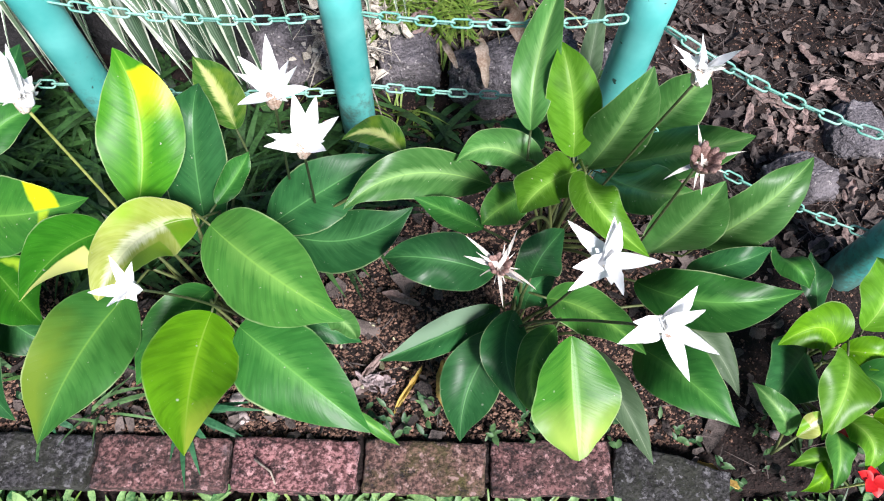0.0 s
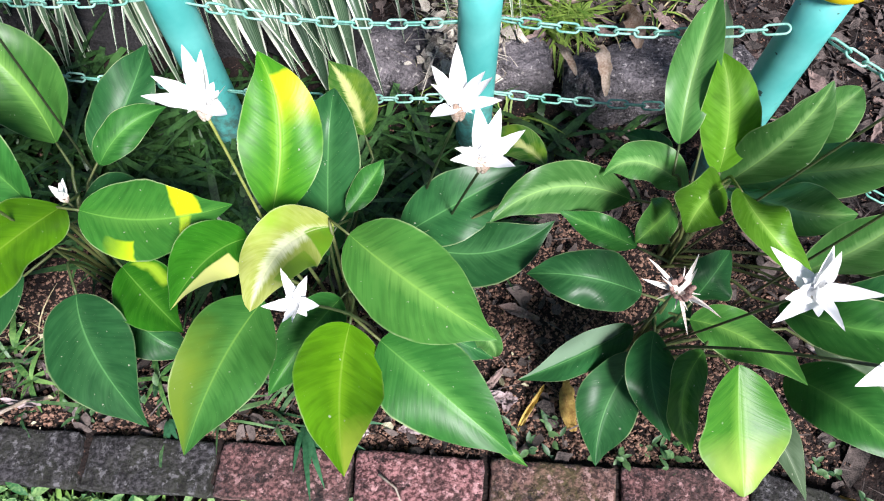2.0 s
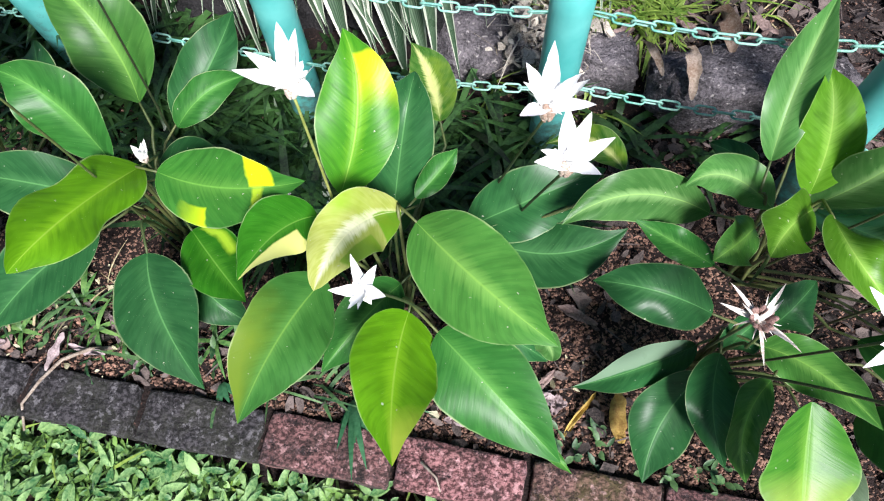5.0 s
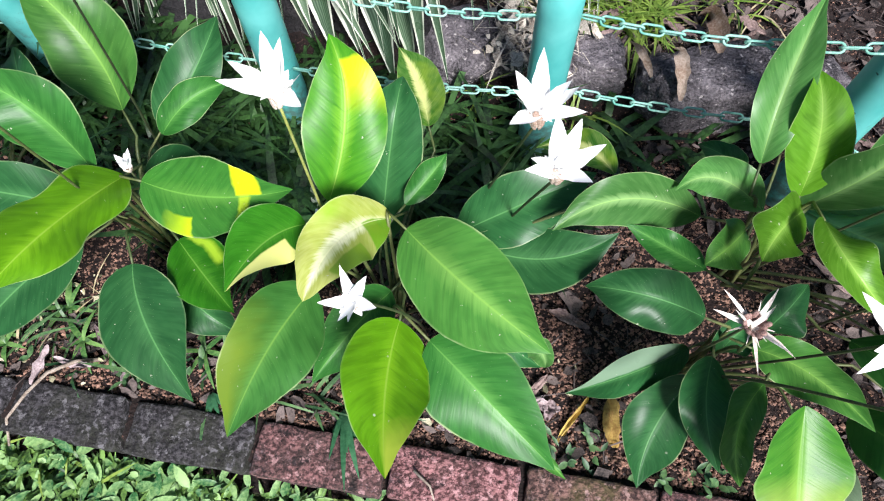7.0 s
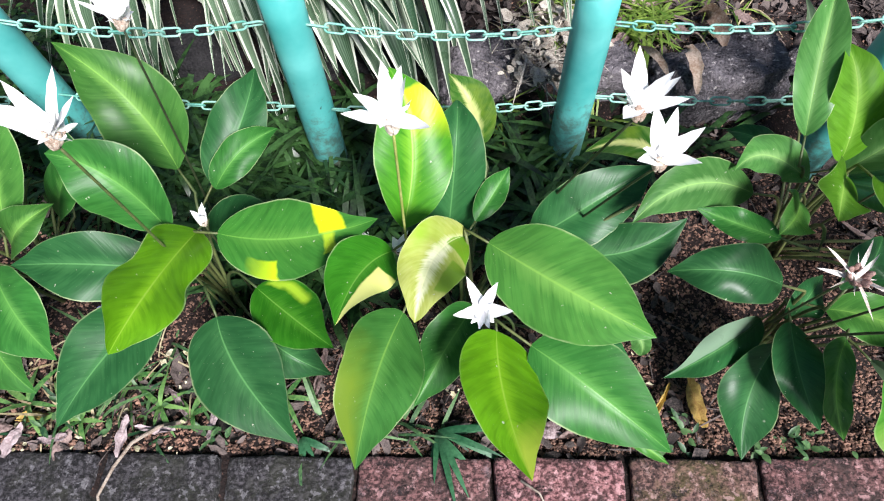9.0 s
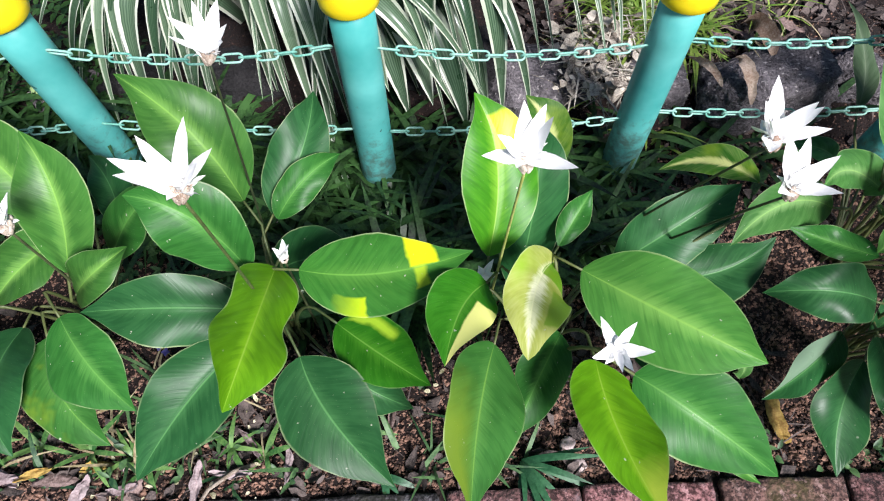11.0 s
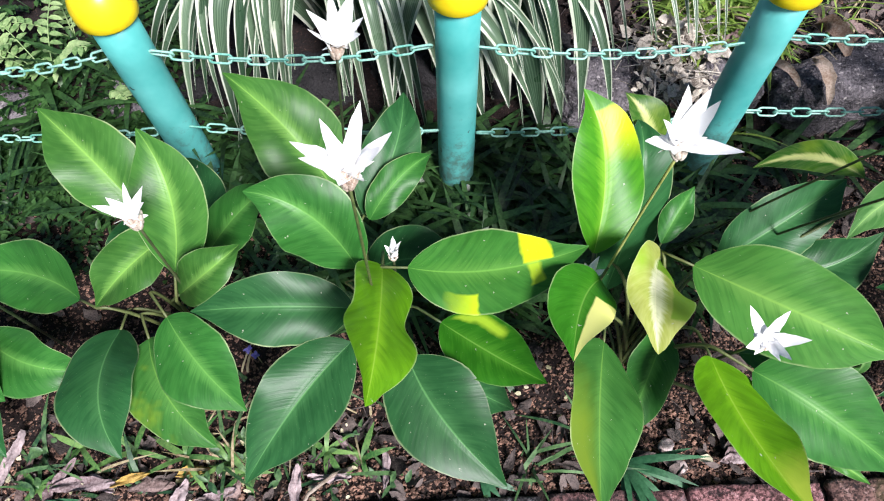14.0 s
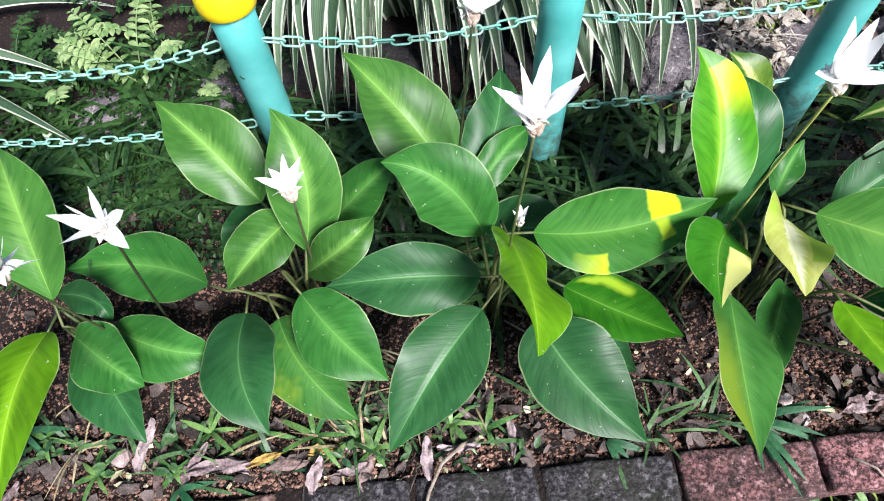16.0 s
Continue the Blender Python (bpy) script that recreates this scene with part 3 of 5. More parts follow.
def edging():
    """Row of bricks set on edge along the front of the bed."""
    row = thing("brick_edging", (0, 0.230, 0), "row of worn red and blackened bricks edging the bed", "edging", kind="structure")
    joints = [-1.46, -1.245, -1.025, -0.815, -0.605, -0.380, -0.146, 0.08, 0.30, 0.515]
    kinds = ["brown", "brown", "dark", "dark", "dark", "dull", "red", "brown", "dull"]
    for k, kd in enumerate(kinds):
        add_brick(row, (joints[k] + joints[k + 1]) / 2, 0.230, RISE * max(0.0, min(1.3, (-0.45 - (joints[k] + joints[k + 1]) / 2) / 0.7)) - (0.02 if k < 2 else 0.006 if k == 2 else 0), joints[k + 1] - joints[k] - 0.009, 0, kd, k)
    add_brick(row, 0.615, 0.212, -0.004, 0.20, -14, "dark", 20)


def add_brick(row, x, y, dz, length, turn, kd, k):
    rnd = random.Random(k)
    bm = bmesh.new()
    bmesh.ops.create_cube(bm, size=1, matrix=Matrix.Diagonal((length, 0.088, 0.11, 1)))
    bmesh.ops.subdivide_edges(bm, edges=bm.edges[:], cuts=12, use_grid_fill=True)
    for v in bm.verts:
        q = v.co * 16 + Vector((k * 9, 0, 0))
        edge = sum((abs(v.co.x) > length * 0.49, abs(v.co.y) > 0.0435, abs(v.co.z) > 0.0545))
        v.co += Vector((noise.noise(q), noise.noise(q + Vector((5, 1, 0))), noise.noise(q * 1.3 + Vector((0, 9, 4))))) * 0.005 + Vector((noise.noise(q * 4), noise.noise(q * 4 + Vector((7, 0, 0))), noise.noise(q * 4 + Vector((0, 7, 0))))) * 0.0025
        if edge >= 2:
            v.co *= 0.975 - 0.012 * rnd.random()
    for f in bm.faces:
        f.smooth = True
    ob = part("brick", bm, BRICK[kd], row)
    ob.matrix_local = Matrix.Translation(Vector((x, y, -0.008 + dz)) - row.location) @ Matrix.Rotation(radians(turn + rnd.uniform(-1.5, 1.5)), 4, "Z") @ Matrix.Rotation(radians(rnd.uniform(-2, 2)), 4, "X")


def rock(x, y, w, d, h, seed, lift=0.0, round_off=0.12, mat=None):
    rnd = random.Random(seed)
    bm = bmesh.new()
    bmesh.ops.create_cube(bm, size=1)
    bmesh.ops.subdivide_edges(bm, edges=bm.edges[:], cuts=18, use_grid_fill=True)
    off = Vector((seed * 3.7, seed * 1.3, 0))
    cuts = []
    for k in range(9):
        n = Vector((rnd.uniform(-1, 1), rnd.uniform(-1, 0.6), rnd.uniform(-0.2, 1.2))).normalized()
        cuts.append((n, rnd.uniform(0.44, 0.60) + (0.1 if round_off < 0.1 else 0)))
    for v in bm.verts:
        r = v.co.normalized() * 0.62
        v.co = v.co.lerp(r, round_off)
        v.co += v.co.normalized() * (noise.noise(v.co * 2.2 + off) * (0.16 if round_off > 0.1 else 0.06) + abs(noise.noise(v.co * 5 + off)) * (0.10 if round_off > 0.1 else 0.05))
        for n, far in cuts:
            over = v.co.dot(n) - far
            if over > 0:
                v.co -= n * over
        v.co += v.co.normalized() * (noise.noise(v.co * 9 + off) * 0.05 + noise.noise(v.co * 22 + off) * 0.03)
        v.co = Vector((v.co.x * w, v.co.y * d, v.co.z * h))
    for f in bm.faces:
        f.smooth = True
    ob = part("rock", bm, mat or ROCK, None)
    ob.matrix_basis = Matrix.Translation((x, y, bank(x, y) * 0.4 + h * 0.3 + lift)) @ Matrix.Rotation(rnd.uniform(-0.2, 0.2), 4, "Z")
    tagged(ob, "grey rock coloured dark for the shade under strap leaves" if mat else "rough grey rock lying along the back of the bed", "rock", "border rocks")


rock(0.368, 1.082, 0.27, 0.14, 0.135, 1, 0.005, 0.0)
rock(0.130, 1.115, 0.13, 0.11, 0.12, 2, 0.0, 0.04)
rock(-0.13, 1.13, 0.22, 0.14, 0.12, 3)
rock(-0.33, 1.17, 0.20, 0.13, 0.13, 21, mat=ROCK_SHADED)
rock(-0.56, 1.18, 0.22, 0.13, 0.14, 22, mat=ROCK_SHADED)
rock(-0.80, 1.17, 0.20, 0.13, 0.13, 23, mat=ROCK_SHADED)
rock(-1.00, 1.18, 0.17, 0.13, 0.12, 24, mat=ROCK_SHADED)
rock(-1.175, 1.135, 0.16, 0.13, 0.12, 7)
rock(-1.425, 1.115, 0.20, 0.13, 0.11, 8)
rock(-1.695, 1.145, 0.22, 0.14, 0.12, 9)
rock(0.62, 1.13, 0.14, 0.12, 0.10, 10)
rock(0.99, 0.84, 0.13, 0.10, 0.09, 11)
rock(1.16, 0.98, 0.12, 0.12, 0.07, 12)


# ---- fence ----
def post(x, y, top, lean=(0.0, 0.0)):
    """Teal plastic pipe post with a rounded yellow cap."""
    p = thing("fence_post", (x, y, 0), "teal plastic pipe post with a rounded yellow cap", "post", "chain fence posts")
    v, f = tube([(x + lean[0] * k / 6, y + lean[1] * k / 6, -0.06 + (top + 0.06) * k / 6) for k in range(7)], 0.0365, 28)
    me = mesh_of("pipe", v, f)
    me.polygons[-1].use_smooth = me.polygons[-2].use_smooth = False
    part("pipe", me, TEAL, p)
    cx, cy = x + lean[0], y + lean[1]
    prof = [(0.0425, 0.0), (0.0465, 0.004), (0.0475, 0.018), (0.046, 0.032), (0.0395, 0.050), (0.028, 0.062), (0.014, 0.0685), (0.001, 0.070)]
    verts, faces, n = [], [], 32
    for r, z in prof:
        for k in range(n):
            verts.append((cx + r * math.cos(6.28319 * k / n), cy + r * math.sin(6.28319 * k / n), top - 0.012 + z))
    for i in range(len(prof) - 1):
        for k in range(n):
            k2 = (k + 1) % n
            faces.append((i * n + k, i * n + k2, (i + 1) * n + k2, (i + 1) * n + k))
    faces.append(tuple(range(n))[::-1])
    part("cap", mesh_of("cap", verts, faces), CAP, p, "glossy yellow rounded cap")


post(0.540, 0.890, 0.518)
post(0.031, 0.930, 0.485)
post(-0.486, 0.922, 0.508)
post(-1.024, 0.962, 0.500, (0.012, -0.034))
post(1.04, 0.625, 0.45)
post(-1.66, 0.98, 0.52)


def link_mesh():
    """One oblong chain link lying along x in the xy plane."""
    a, b, r = 0.0108, 0.0074, 0.0021
    path = []
    for k in range(8):
        an = -math.pi / 2 + math.pi * k / 7
        path.append((a + b * math.cos(an), b * math.sin(an)))
    for k in range(8):
        an = math.pi / 2 + math.pi * k / 7
        path.append((-a + b * math.cos(an), b * math.sin(an)))
    verts, faces, n, s = [], [], len(path), 6
    for i, (x, y) in enumerate(path):
        x0, y0 = path[i - 1]
        x1, y1 = path[(i + 1) % n]
        d = Vector((x1 - x0, y1 - y0, 0)).normalized()
        o = Vector((d.y, -d.x, 0))
        for k in range(s):
            an = 2 * math.pi * k / s
            verts.append(Vector((x, y, 0)) + o * (r * math.cos(an)) + Vector((0, 0, r * math.sin(an))))
    for i in range(n):
        for k in range(s):
            j, k2 = (i + 1) % n, (k + 1) % s
            faces.append((i * s + k, i * s + k2, j * s + k2, j * s + k))
    me = mesh_of("link", verts, faces)
    me.materials.append(CHAIN)
    return me


LINK = link_mesh()


def chain(a, b, sag, seed=0):
    """Plastic link chain hanging between two points."""
    rnd = random.Random(seed)
    a, b = Vector(a), Vector(b)
    c = thing("chain", a, "pale teal plastic link chain slung between posts", "chain", "fence chains")
    pitch = 0.0305
    n = max(2, round(((b - a).length + 8 * sag * sag / (3 * (b - a).length)) / pitch))
    at = lambda s: a.lerp(b, s) - Vector((0, 0, 4 * sag * s * (1 - s)))
    for k in range(n):
        p, d = at((k + 0.5) / n), (at((k + 1) / n) - at(k / n))
        ob = new("link", LINK)
        ob.parent = c
        ob.matrix_local = Matrix.Translation(p - a) @ d.to_track_quat("X", "Z").to_matrix().to_4x4() @ Matrix.Rotation((0.55 if k % 2 else 0.55 + math.pi / 2) + rnd.uniform(-0.2, 0.2), 4, "X") @ Matrix.Diagonal((d.length / 0.0305, 1, 1, 1))


chain((-0.977, 0.923, 0.419), (-0.530, 0.920, 0.408), 0.024, 1)
chain((-0.451, 0.912, 0.408), (-0.004, 0.926, 0.376), 0.020, 2)
chain((0.069, 0.926, 0.385), (0.502, 0.872, 0.437), 0.018, 3)
chain((0.572, 0.865, 0.425), (1.01, 0.640, 0.39), 0.03, 4)
chain((-1.055, 0.934, 0.409), (-1.665, 1.02, 0.37), 0.05, 5)
chain((-0.984, 0.930, 0.229), (-0.524, 0.912, 0.205), 0.012, 6)
chain((-0.447, 0.908, 0.198), (-0.006, 0.928, 0.182), 0.012, 7)
chain((0.068, 0.928, 0.200), (0.502, 0.880, 0.240), 0.010, 8)
chain((0.572, 0.865, 0.205), (1.01, 0.640, 0.15), 0.025, 9)
chain((-1.058, 0.937, 0.211), (-1.665, 1.02, 0.15), 0.02, 10)


# ---- broad-leaved plants ----
def plant(at, label):
    return thing("ginger_plant", at, label, "plant", "broad-leaved bedding plants")


plant_ra = plant((0.43, 0.69, 0.0), "glossy broad-leaved green ginger plant beside a teal post")
leaf(plant_ra, (0.436, 0.711, 0.280), (0.415, 0.753, 0.391), (0.390, 0.820, 0.439), 0.081, "spring", roll=-8, wave=0.008, rag=0.35)
leaf(plant_ra, (0.355, 0.724, 0.335), (0.361, 0.809, 0.417), (0.405, 0.939, 0.461), 0.064, "sheen", roll=-12, fold=0.8)
leaf(plant_ra, (0.505, 0.962, 0.140), (0.523, 1.056, 0.190), (0.572, 1.250, 0.160), 0.043, "grey")
leaf(plant_ra, (0.481, 0.743, 0.197), (0.492, 0.701, 0.393), (0.511, 0.725, 0.488), 0.088, "sheen", wave=0.012)
leaf(plant_ra, (0.624, 0.865, 0.143), (0.652, 0.851, 0.270), (0.689, 0.876, 0.309), 0.090, "sheen")
leaf(plant_ra, (0.552, 0.830, 0.081), (0.632, 0.726, 0.280), (0.703, 0.690, 0.376), 0.088, "sheen", wave=0.012)
leaf(plant_ra, (0.540, 0.804, 0.091), (0.563, 0.661, 0.255), (0.619, 0.621, 0.316), 0.096, "sheen")
leaf(plant_ra, (0.439, 0.639, 0.335), (0.439, 0.544, 0.387), (0.525, 0.500, 0.324), 0.062, "spring", roll=-4, wave=0.008)
leaf(plant_ra, (0.441, 0.685, 0.276), (0.367, 0.601, 0.359), (0.322, 0.531, 0.395), 0.074, "spring", roll=4, wave=0.014, blunt=0.6, waist=(0.45, 0.2), rag=0.4)
leaf(plant_ra, (0.392, 0.694, 0.251), (0.302, 0.704, 0.310), (0.232, 0.659, 0.332), 0.065, "sheen", wave=0.012)
leaf(plant_ra, (0.357, 0.644, 0.268), (0.302, 0.573, 0.339), (0.271, 0.543, 0.336), 0.064, "light", roll=-4, wave=0.012)
leaf(plant_ra, (0.416, 0.836, 0.140), (0.362, 0.831, 0.190), (0.324, 0.873, 0.160), 0.049, "deep")
leaf(plant_ra, (0.296, 0.671, 0.248), (0.159, 0.630, 0.340), (0.059, 0.563, 0.339), 0.073, "sheen", roll=-8, wave=0.012)
leaf(plant_ra, (0.274, 0.538, 0.333), (0.225, 0.574, 0.316), (0.162, 0.599, 0.324), 0.043, "mid", roll=-4)
leaf(plant_ra, (0.681, 0.604, 0.164), (0.728, 0.603, 0.306), (0.800, 0.667, 0.355), 0.088, "sheen", wave=0.012)
leaf(plant_ra, (0.586, 0.584, 0.168), (0.580, 0.542, 0.363), (0.598, 0.557, 0.449), 0.092, "sheen", roll=-12)
leaf(plant_ra, (0.644, 0.544, 0.174), (0.682, 0.521, 0.259), (0.757, 0.553, 0.260), 0.050, "deep")
leaf(plant_ra, (0.552, 0.525, 0.174), (0.633, 0.450, 0.270), (0.777, 0.468, 0.279), 0.085, "mid", wave=0.014)
leaf(plant_ra, (0.825, 0.595, 0.144), (0.824, 0.551, 0.198), (0.858, 0.519, 0.170), 0.052, "mid")

plant_rb = plant((0.35, 0.48, 0.0), "dark glossy broad-leaved ginger plant with a pale drooping leaf")
leaf(plant_rb, (0.295, 0.494, 0.265), (0.202, 0.496, 0.312), (0.120, 0.512, 0.277), 0.079, "deep", wave=0.014)
leaf(plant_rb, (0.316, 0.487, 0.133), (0.212, 0.418, 0.175), (0.114, 0.368, 0.198), 0.054, "rolled", fold=0.9)
leaf(plant_rb, (0.318, 0.432, 0.160), (0.264, 0.350, 0.136), (0.248, 0.261, 0.104), 0.097, "deep", roll=-8, wave=0.012)
leaf(plant_rb, (0.334, 0.460, 0.191), (0.316, 0.370, 0.212), (0.351, 0.296, 0.162), 0.066, "deep", roll=16, wave=0.014)
leaf(plant_rb, (0.394, 0.369, 0.334), (0.398, 0.290, 0.296), (0.408, 0.212, 0.260), 0.123, "pale", roll=-16, blunt=0.68, stalk=False)
leaf(plant_rb, (0.397, 0.423, 0.217), (0.352, 0.346, 0.233), (0.376, 0.279, 0.173), 0.057, "light", roll=-8, wave=0.012)
leaf(plant_rb, (0.389, 0.480, 0.201), (0.457, 0.440, 0.237), (0.524, 0.368, 0.256), 0.070, "light", roll=-4, wave=0.014)
leaf(plant_rb, (0.541, 0.407, 0.173), (0.570, 0.335, 0.265), (0.640, 0.261, 0.266), 0.092, "mid", wave=0.010)
leaf(plant_rb, (0.465, 0.408, 0.155), (0.500, 0.308, 0.191), (0.552, 0.224, 0.139), 0.044, "grey", fold=0.7)
leaf(plant_rb, (0.341, 0.455, 0.339), (0.351, 0.469, 0.387), (0.387, 0.516, 0.378), 0.059, "deep", roll=8)
leaf(plant_rb, (0.361, 0.485, 0.140), (0.371, 0.502, 0.190), (0.427, 0.560, 0.160), 0.052, "deep")

leaf(plant_rb, (0.625, 0.475, 0.120), (0.682, 0.425, 0.135), (0.735, 0.345, 0.090), 0.056, "grey", fold=0.6)

plant_c = plant((-0.19, 0.51, 0.0), "broad-leaved ginger plant with one bleached yellow leaf")
leaf(plant_c, (-0.290, 0.598, 0.270), (-0.273, 0.707, 0.362), (-0.306, 0.791, 0.433), 0.117, "patch_c", roll=16, rag=0.5)
leaf(plant_c, (-0.229, 0.614, 0.092), (-0.206, 0.696, 0.301), (-0.201, 0.796, 0.350), 0.102, "deep", roll=8)
leaf(plant_c, (-0.159, 0.771, 0.260), (-0.178, 0.801, 0.330), (-0.216, 0.842, 0.363), 0.069, "striped", roll=8)
leaf(plant_c, (-0.172, 0.621, 0.249), (-0.139, 0.666, 0.270), (-0.115, 0.696, 0.298), 0.043, "mid")
leaf(plant_c, (-0.083, 0.589, 0.233), (0.018, 0.630, 0.289), (0.120, 0.685, 0.314), 0.097, "deep")
leaf(plant_c, (-0.066, 0.578, 0.237), (0.059, 0.558, 0.250), (0.164, 0.602, 0.287), 0.093, "deep", wave=0.012)
leaf(plant_c, (-0.153, 0.552, 0.301), (-0.041, 0.458, 0.330), (0.075, 0.390, 0.321), 0.132, "light", roll=8)
leaf(plant_c, (-0.188, 0.583, 0.267), (-0.235, 0.503, 0.347), (-0.259, 0.397, 0.364), 0.092, "yellow", roll=-8, fold=0.55, wave=0.012, blunt=0.68)
leaf(plant_c, (-0.301, 0.531, 0.316), (-0.342, 0.478, 0.347), (-0.368, 0.395, 0.360), 0.089, "edge_yellow", roll=8, fold=0.3)
leaf(plant_c, (-0.289, 0.464, 0.232), (-0.323, 0.346, 0.265), (-0.342, 0.221, 0.269), 0.120, "blush", roll=-24)
leaf(plant_c, (-0.176, 0.491, 0.189), (-0.223, 0.414, 0.198), (-0.272, 0.329, 0.172), 0.089, "mid", roll=-20)
leaf(plant_c, (-0.143, 0.424, 0.255), (-0.138, 0.315, 0.295), (-0.110, 0.199, 0.342), 0.120, "lime_tip", roll=-24)
leaf(plant_c, (-0.093, 0.398, 0.265), (-0.005, 0.333, 0.255), (0.110, 0.257, 0.195), 0.125, "mid", roll=4)
leaf(plant_c, (0.146, 0.685, 0.315), (0.093, 0.744, 0.294), (0.026, 0.769, 0.236), 0.047, "striped")
leaf(plant_c, (-0.060, 0.454, 0.174), (0.008, 0.431, 0.194), (0.080, 0.414, 0.150), 0.059, "deep")
leaf(plant_c, (0.061, 0.309, 0.098), (0.104, 0.287, 0.079), (0.147, 0.260, 0.059), 0.021, "light")

leaf(plant_c, (0.040, 0.412, 0.300), (0.068, 0.404, 0.268), (0.080, 0.398, 0.215), 0.034, "sheen", stalk=False)

plant_d = plant((-0.64, 0.57, 0.012), "broad-leaved ginger plant with painted yellow sun flecks on a leaf")
leaf(plant_d, (-0.581, 0.572, 0.303), (-0.455, 0.553, 0.319), (-0.319, 0.565, 0.357), 0.113, "patch_d", roll=4)
leaf(plant_d, (-0.692, 0.723, 0.265), (-0.769, 0.818, 0.332), (-0.845, 0.841, 0.449), 0.133, "light", roll=8)
leaf(plant_d, (-0.663, 0.743, 0.186), (-0.603, 0.829, 0.252), (-0.582, 0.938, 0.285), 0.098, "deep", roll=12)
leaf(plant_d, (-0.657, 0.631, 0.169), (-0.573, 0.632, 0.217), (-0.489, 0.595, 0.207), 0.100, "deep", roll=-4)
leaf(plant_d, (-0.657, 0.574, 0.310), (-0.713, 0.611, 0.405), (-0.795, 0.629, 0.441), 0.105, "mid", roll=-12)
leaf(plant_d, (-0.621, 0.584, 0.290), (-0.616, 0.440, 0.395), (-0.627, 0.331, 0.434), 0.100, "lime", roll=-40, blunt=0.75, wave=0.012, waist=(0.40, 0.24), rag=0.4)
leaf(plant_d, (-0.669, 0.530, 0.257), (-0.779, 0.522, 0.297), (-0.901, 0.519, 0.301), 0.103, "deep", roll=-4)
leaf(plant_d, (-0.673, 0.479, 0.246), (-0.754, 0.392, 0.232), (-0.833, 0.295, 0.178), 0.113, "deep")
leaf(plant_d, (-0.588, 0.458, 0.232), (-0.541, 0.367, 0.209), (-0.450, 0.272, 0.164), 0.137, "deep", roll=4)
leaf(plant_d, (-0.535, 0.514, 0.221), (-0.462, 0.453, 0.238), (-0.388, 0.396, 0.262), 0.092, "patch_e", roll=-12)
leaf(plant_d, (-0.652, 0.727, 0.195), (-0.598, 0.780, 0.238), (-0.538, 0.834, 0.235), 0.062, "mid", roll=18, stalk=False)
leaf(plant_d, (-0.551, 0.480, 0.138), (-0.496, 0.426, 0.163), (-0.421, 0.400, 0.105), 0.085, "deep")

plant_e = plant((-0.972, 0.58, 0.035), "fresh green broad-leaved ginger plant in the bed")
leaf(plant_e, (-1.024, 0.723, 0.247), (-1.088, 0.785, 0.323), (-1.170, 0.859, 0.373), 0.116, "light")
leaf(plant_e, (-0.930, 0.582, 0.308), (-0.911, 0.654, 0.402), (-0.947, 0.729, 0.464), 0.097, "light", roll=4)
leaf(plant_e, (-0.955, 0.648, 0.302), (-1.003, 0.589, 0.310), (-1.065, 0.552, 0.261), 0.084, "light", roll=4)
leaf(plant_e, (-0.940, 0.568, 0.258), (-0.862, 0.552, 0.358), (-0.818, 0.594, 0.361), 0.062, "light")
leaf(plant_e, (-0.939, 0.676, 0.184), (-0.841, 0.663, 0.329), (-0.771, 0.677, 0.389), 0.073, "mid")
leaf(plant_e, (-0.943, 0.521, 0.280), (-0.886, 0.445, 0.271), (-0.821, 0.384, 0.242), 0.100, "mid", roll=4)
leaf(plant_e, (-0.994, 0.512, 0.219), (-0.948, 0.417, 0.224), (-0.877, 0.347, 0.186), 0.108, "tired", roll=4)
leaf(plant_e, (-1.059, 0.543, 0.188), (-1.044, 0.422, 0.240), (-1.003, 0.332, 0.214), 0.109, "deep", roll=-4)
leaf(plant_e, (-1.043, 0.763, 0.159), (-1.065, 0.706, 0.206), (-1.113, 0.676, 0.176), 0.062, "deep")
leaf(plant_e, (-1.106, 0.577, 0.239), (-1.247, 0.660, 0.182), (-1.413, 0.689, 0.148), 0.109, "mid", roll=-4)
leaf(plant_e, (-0.944, 0.738, 0.175), (-0.946, 0.789, 0.226), (-1.017, 0.878, 0.203), 0.066, "deep")

plant_f = plant((-1.372, 0.58, 0.055), "green broad-leaved ginger plant at the end of the bed")
leaf(plant_f, (-1.392, 0.605, 0.195), (-1.415, 0.720, 0.290), (-1.480, 0.860, 0.305), 0.120, "light")
leaf(plant_f, (-1.282, 0.545, 0.183), (-1.171, 0.480, 0.221), (-1.094, 0.479, 0.189), 0.093, "mid")
leaf(plant_f, (-1.361, 0.563, 0.137), (-1.278, 0.447, 0.172), (-1.221, 0.358, 0.141), 0.106, "deep")
leaf(plant_f, (-1.350, 0.539, 0.177), (-1.261, 0.468, 0.224), (-1.208, 0.431, 0.198), 0.092, "mid")
leaf(plant_f, (-1.405, 0.556, 0.170), (-1.412, 0.425, 0.205), (-1.432, 0.285, 0.150), 0.112, "lime")
leaf(plant_f, (-1.394, 0.621, 0.181), (-1.300, 0.577, 0.230), (-1.276, 0.546, 0.203), 0.048, "deep")

plant_g = thing("seedling_clump", (0.87, 0.40, 0.0), "low lime green leafy clump beside red flowers", "plant")
leaf(plant_g, (0.905, 0.430, 0.130), (0.860, 0.450, 0.165), (0.795, 0.425, 0.140), 0.084, "lime", waist=(0.55, 0.2), wave=0.014)
leaf(plant_g, (0.960, 0.460, 0.130), (0.985, 0.515, 0.185), (1.000, 0.590, 0.160), 0.090, "spring", wave=0.012)
leaf(plant_g, (0.915, 0.425, 0.120), (0.955, 0.410, 0.150), (0.995, 0.415, 0.130), 0.052, "lime")
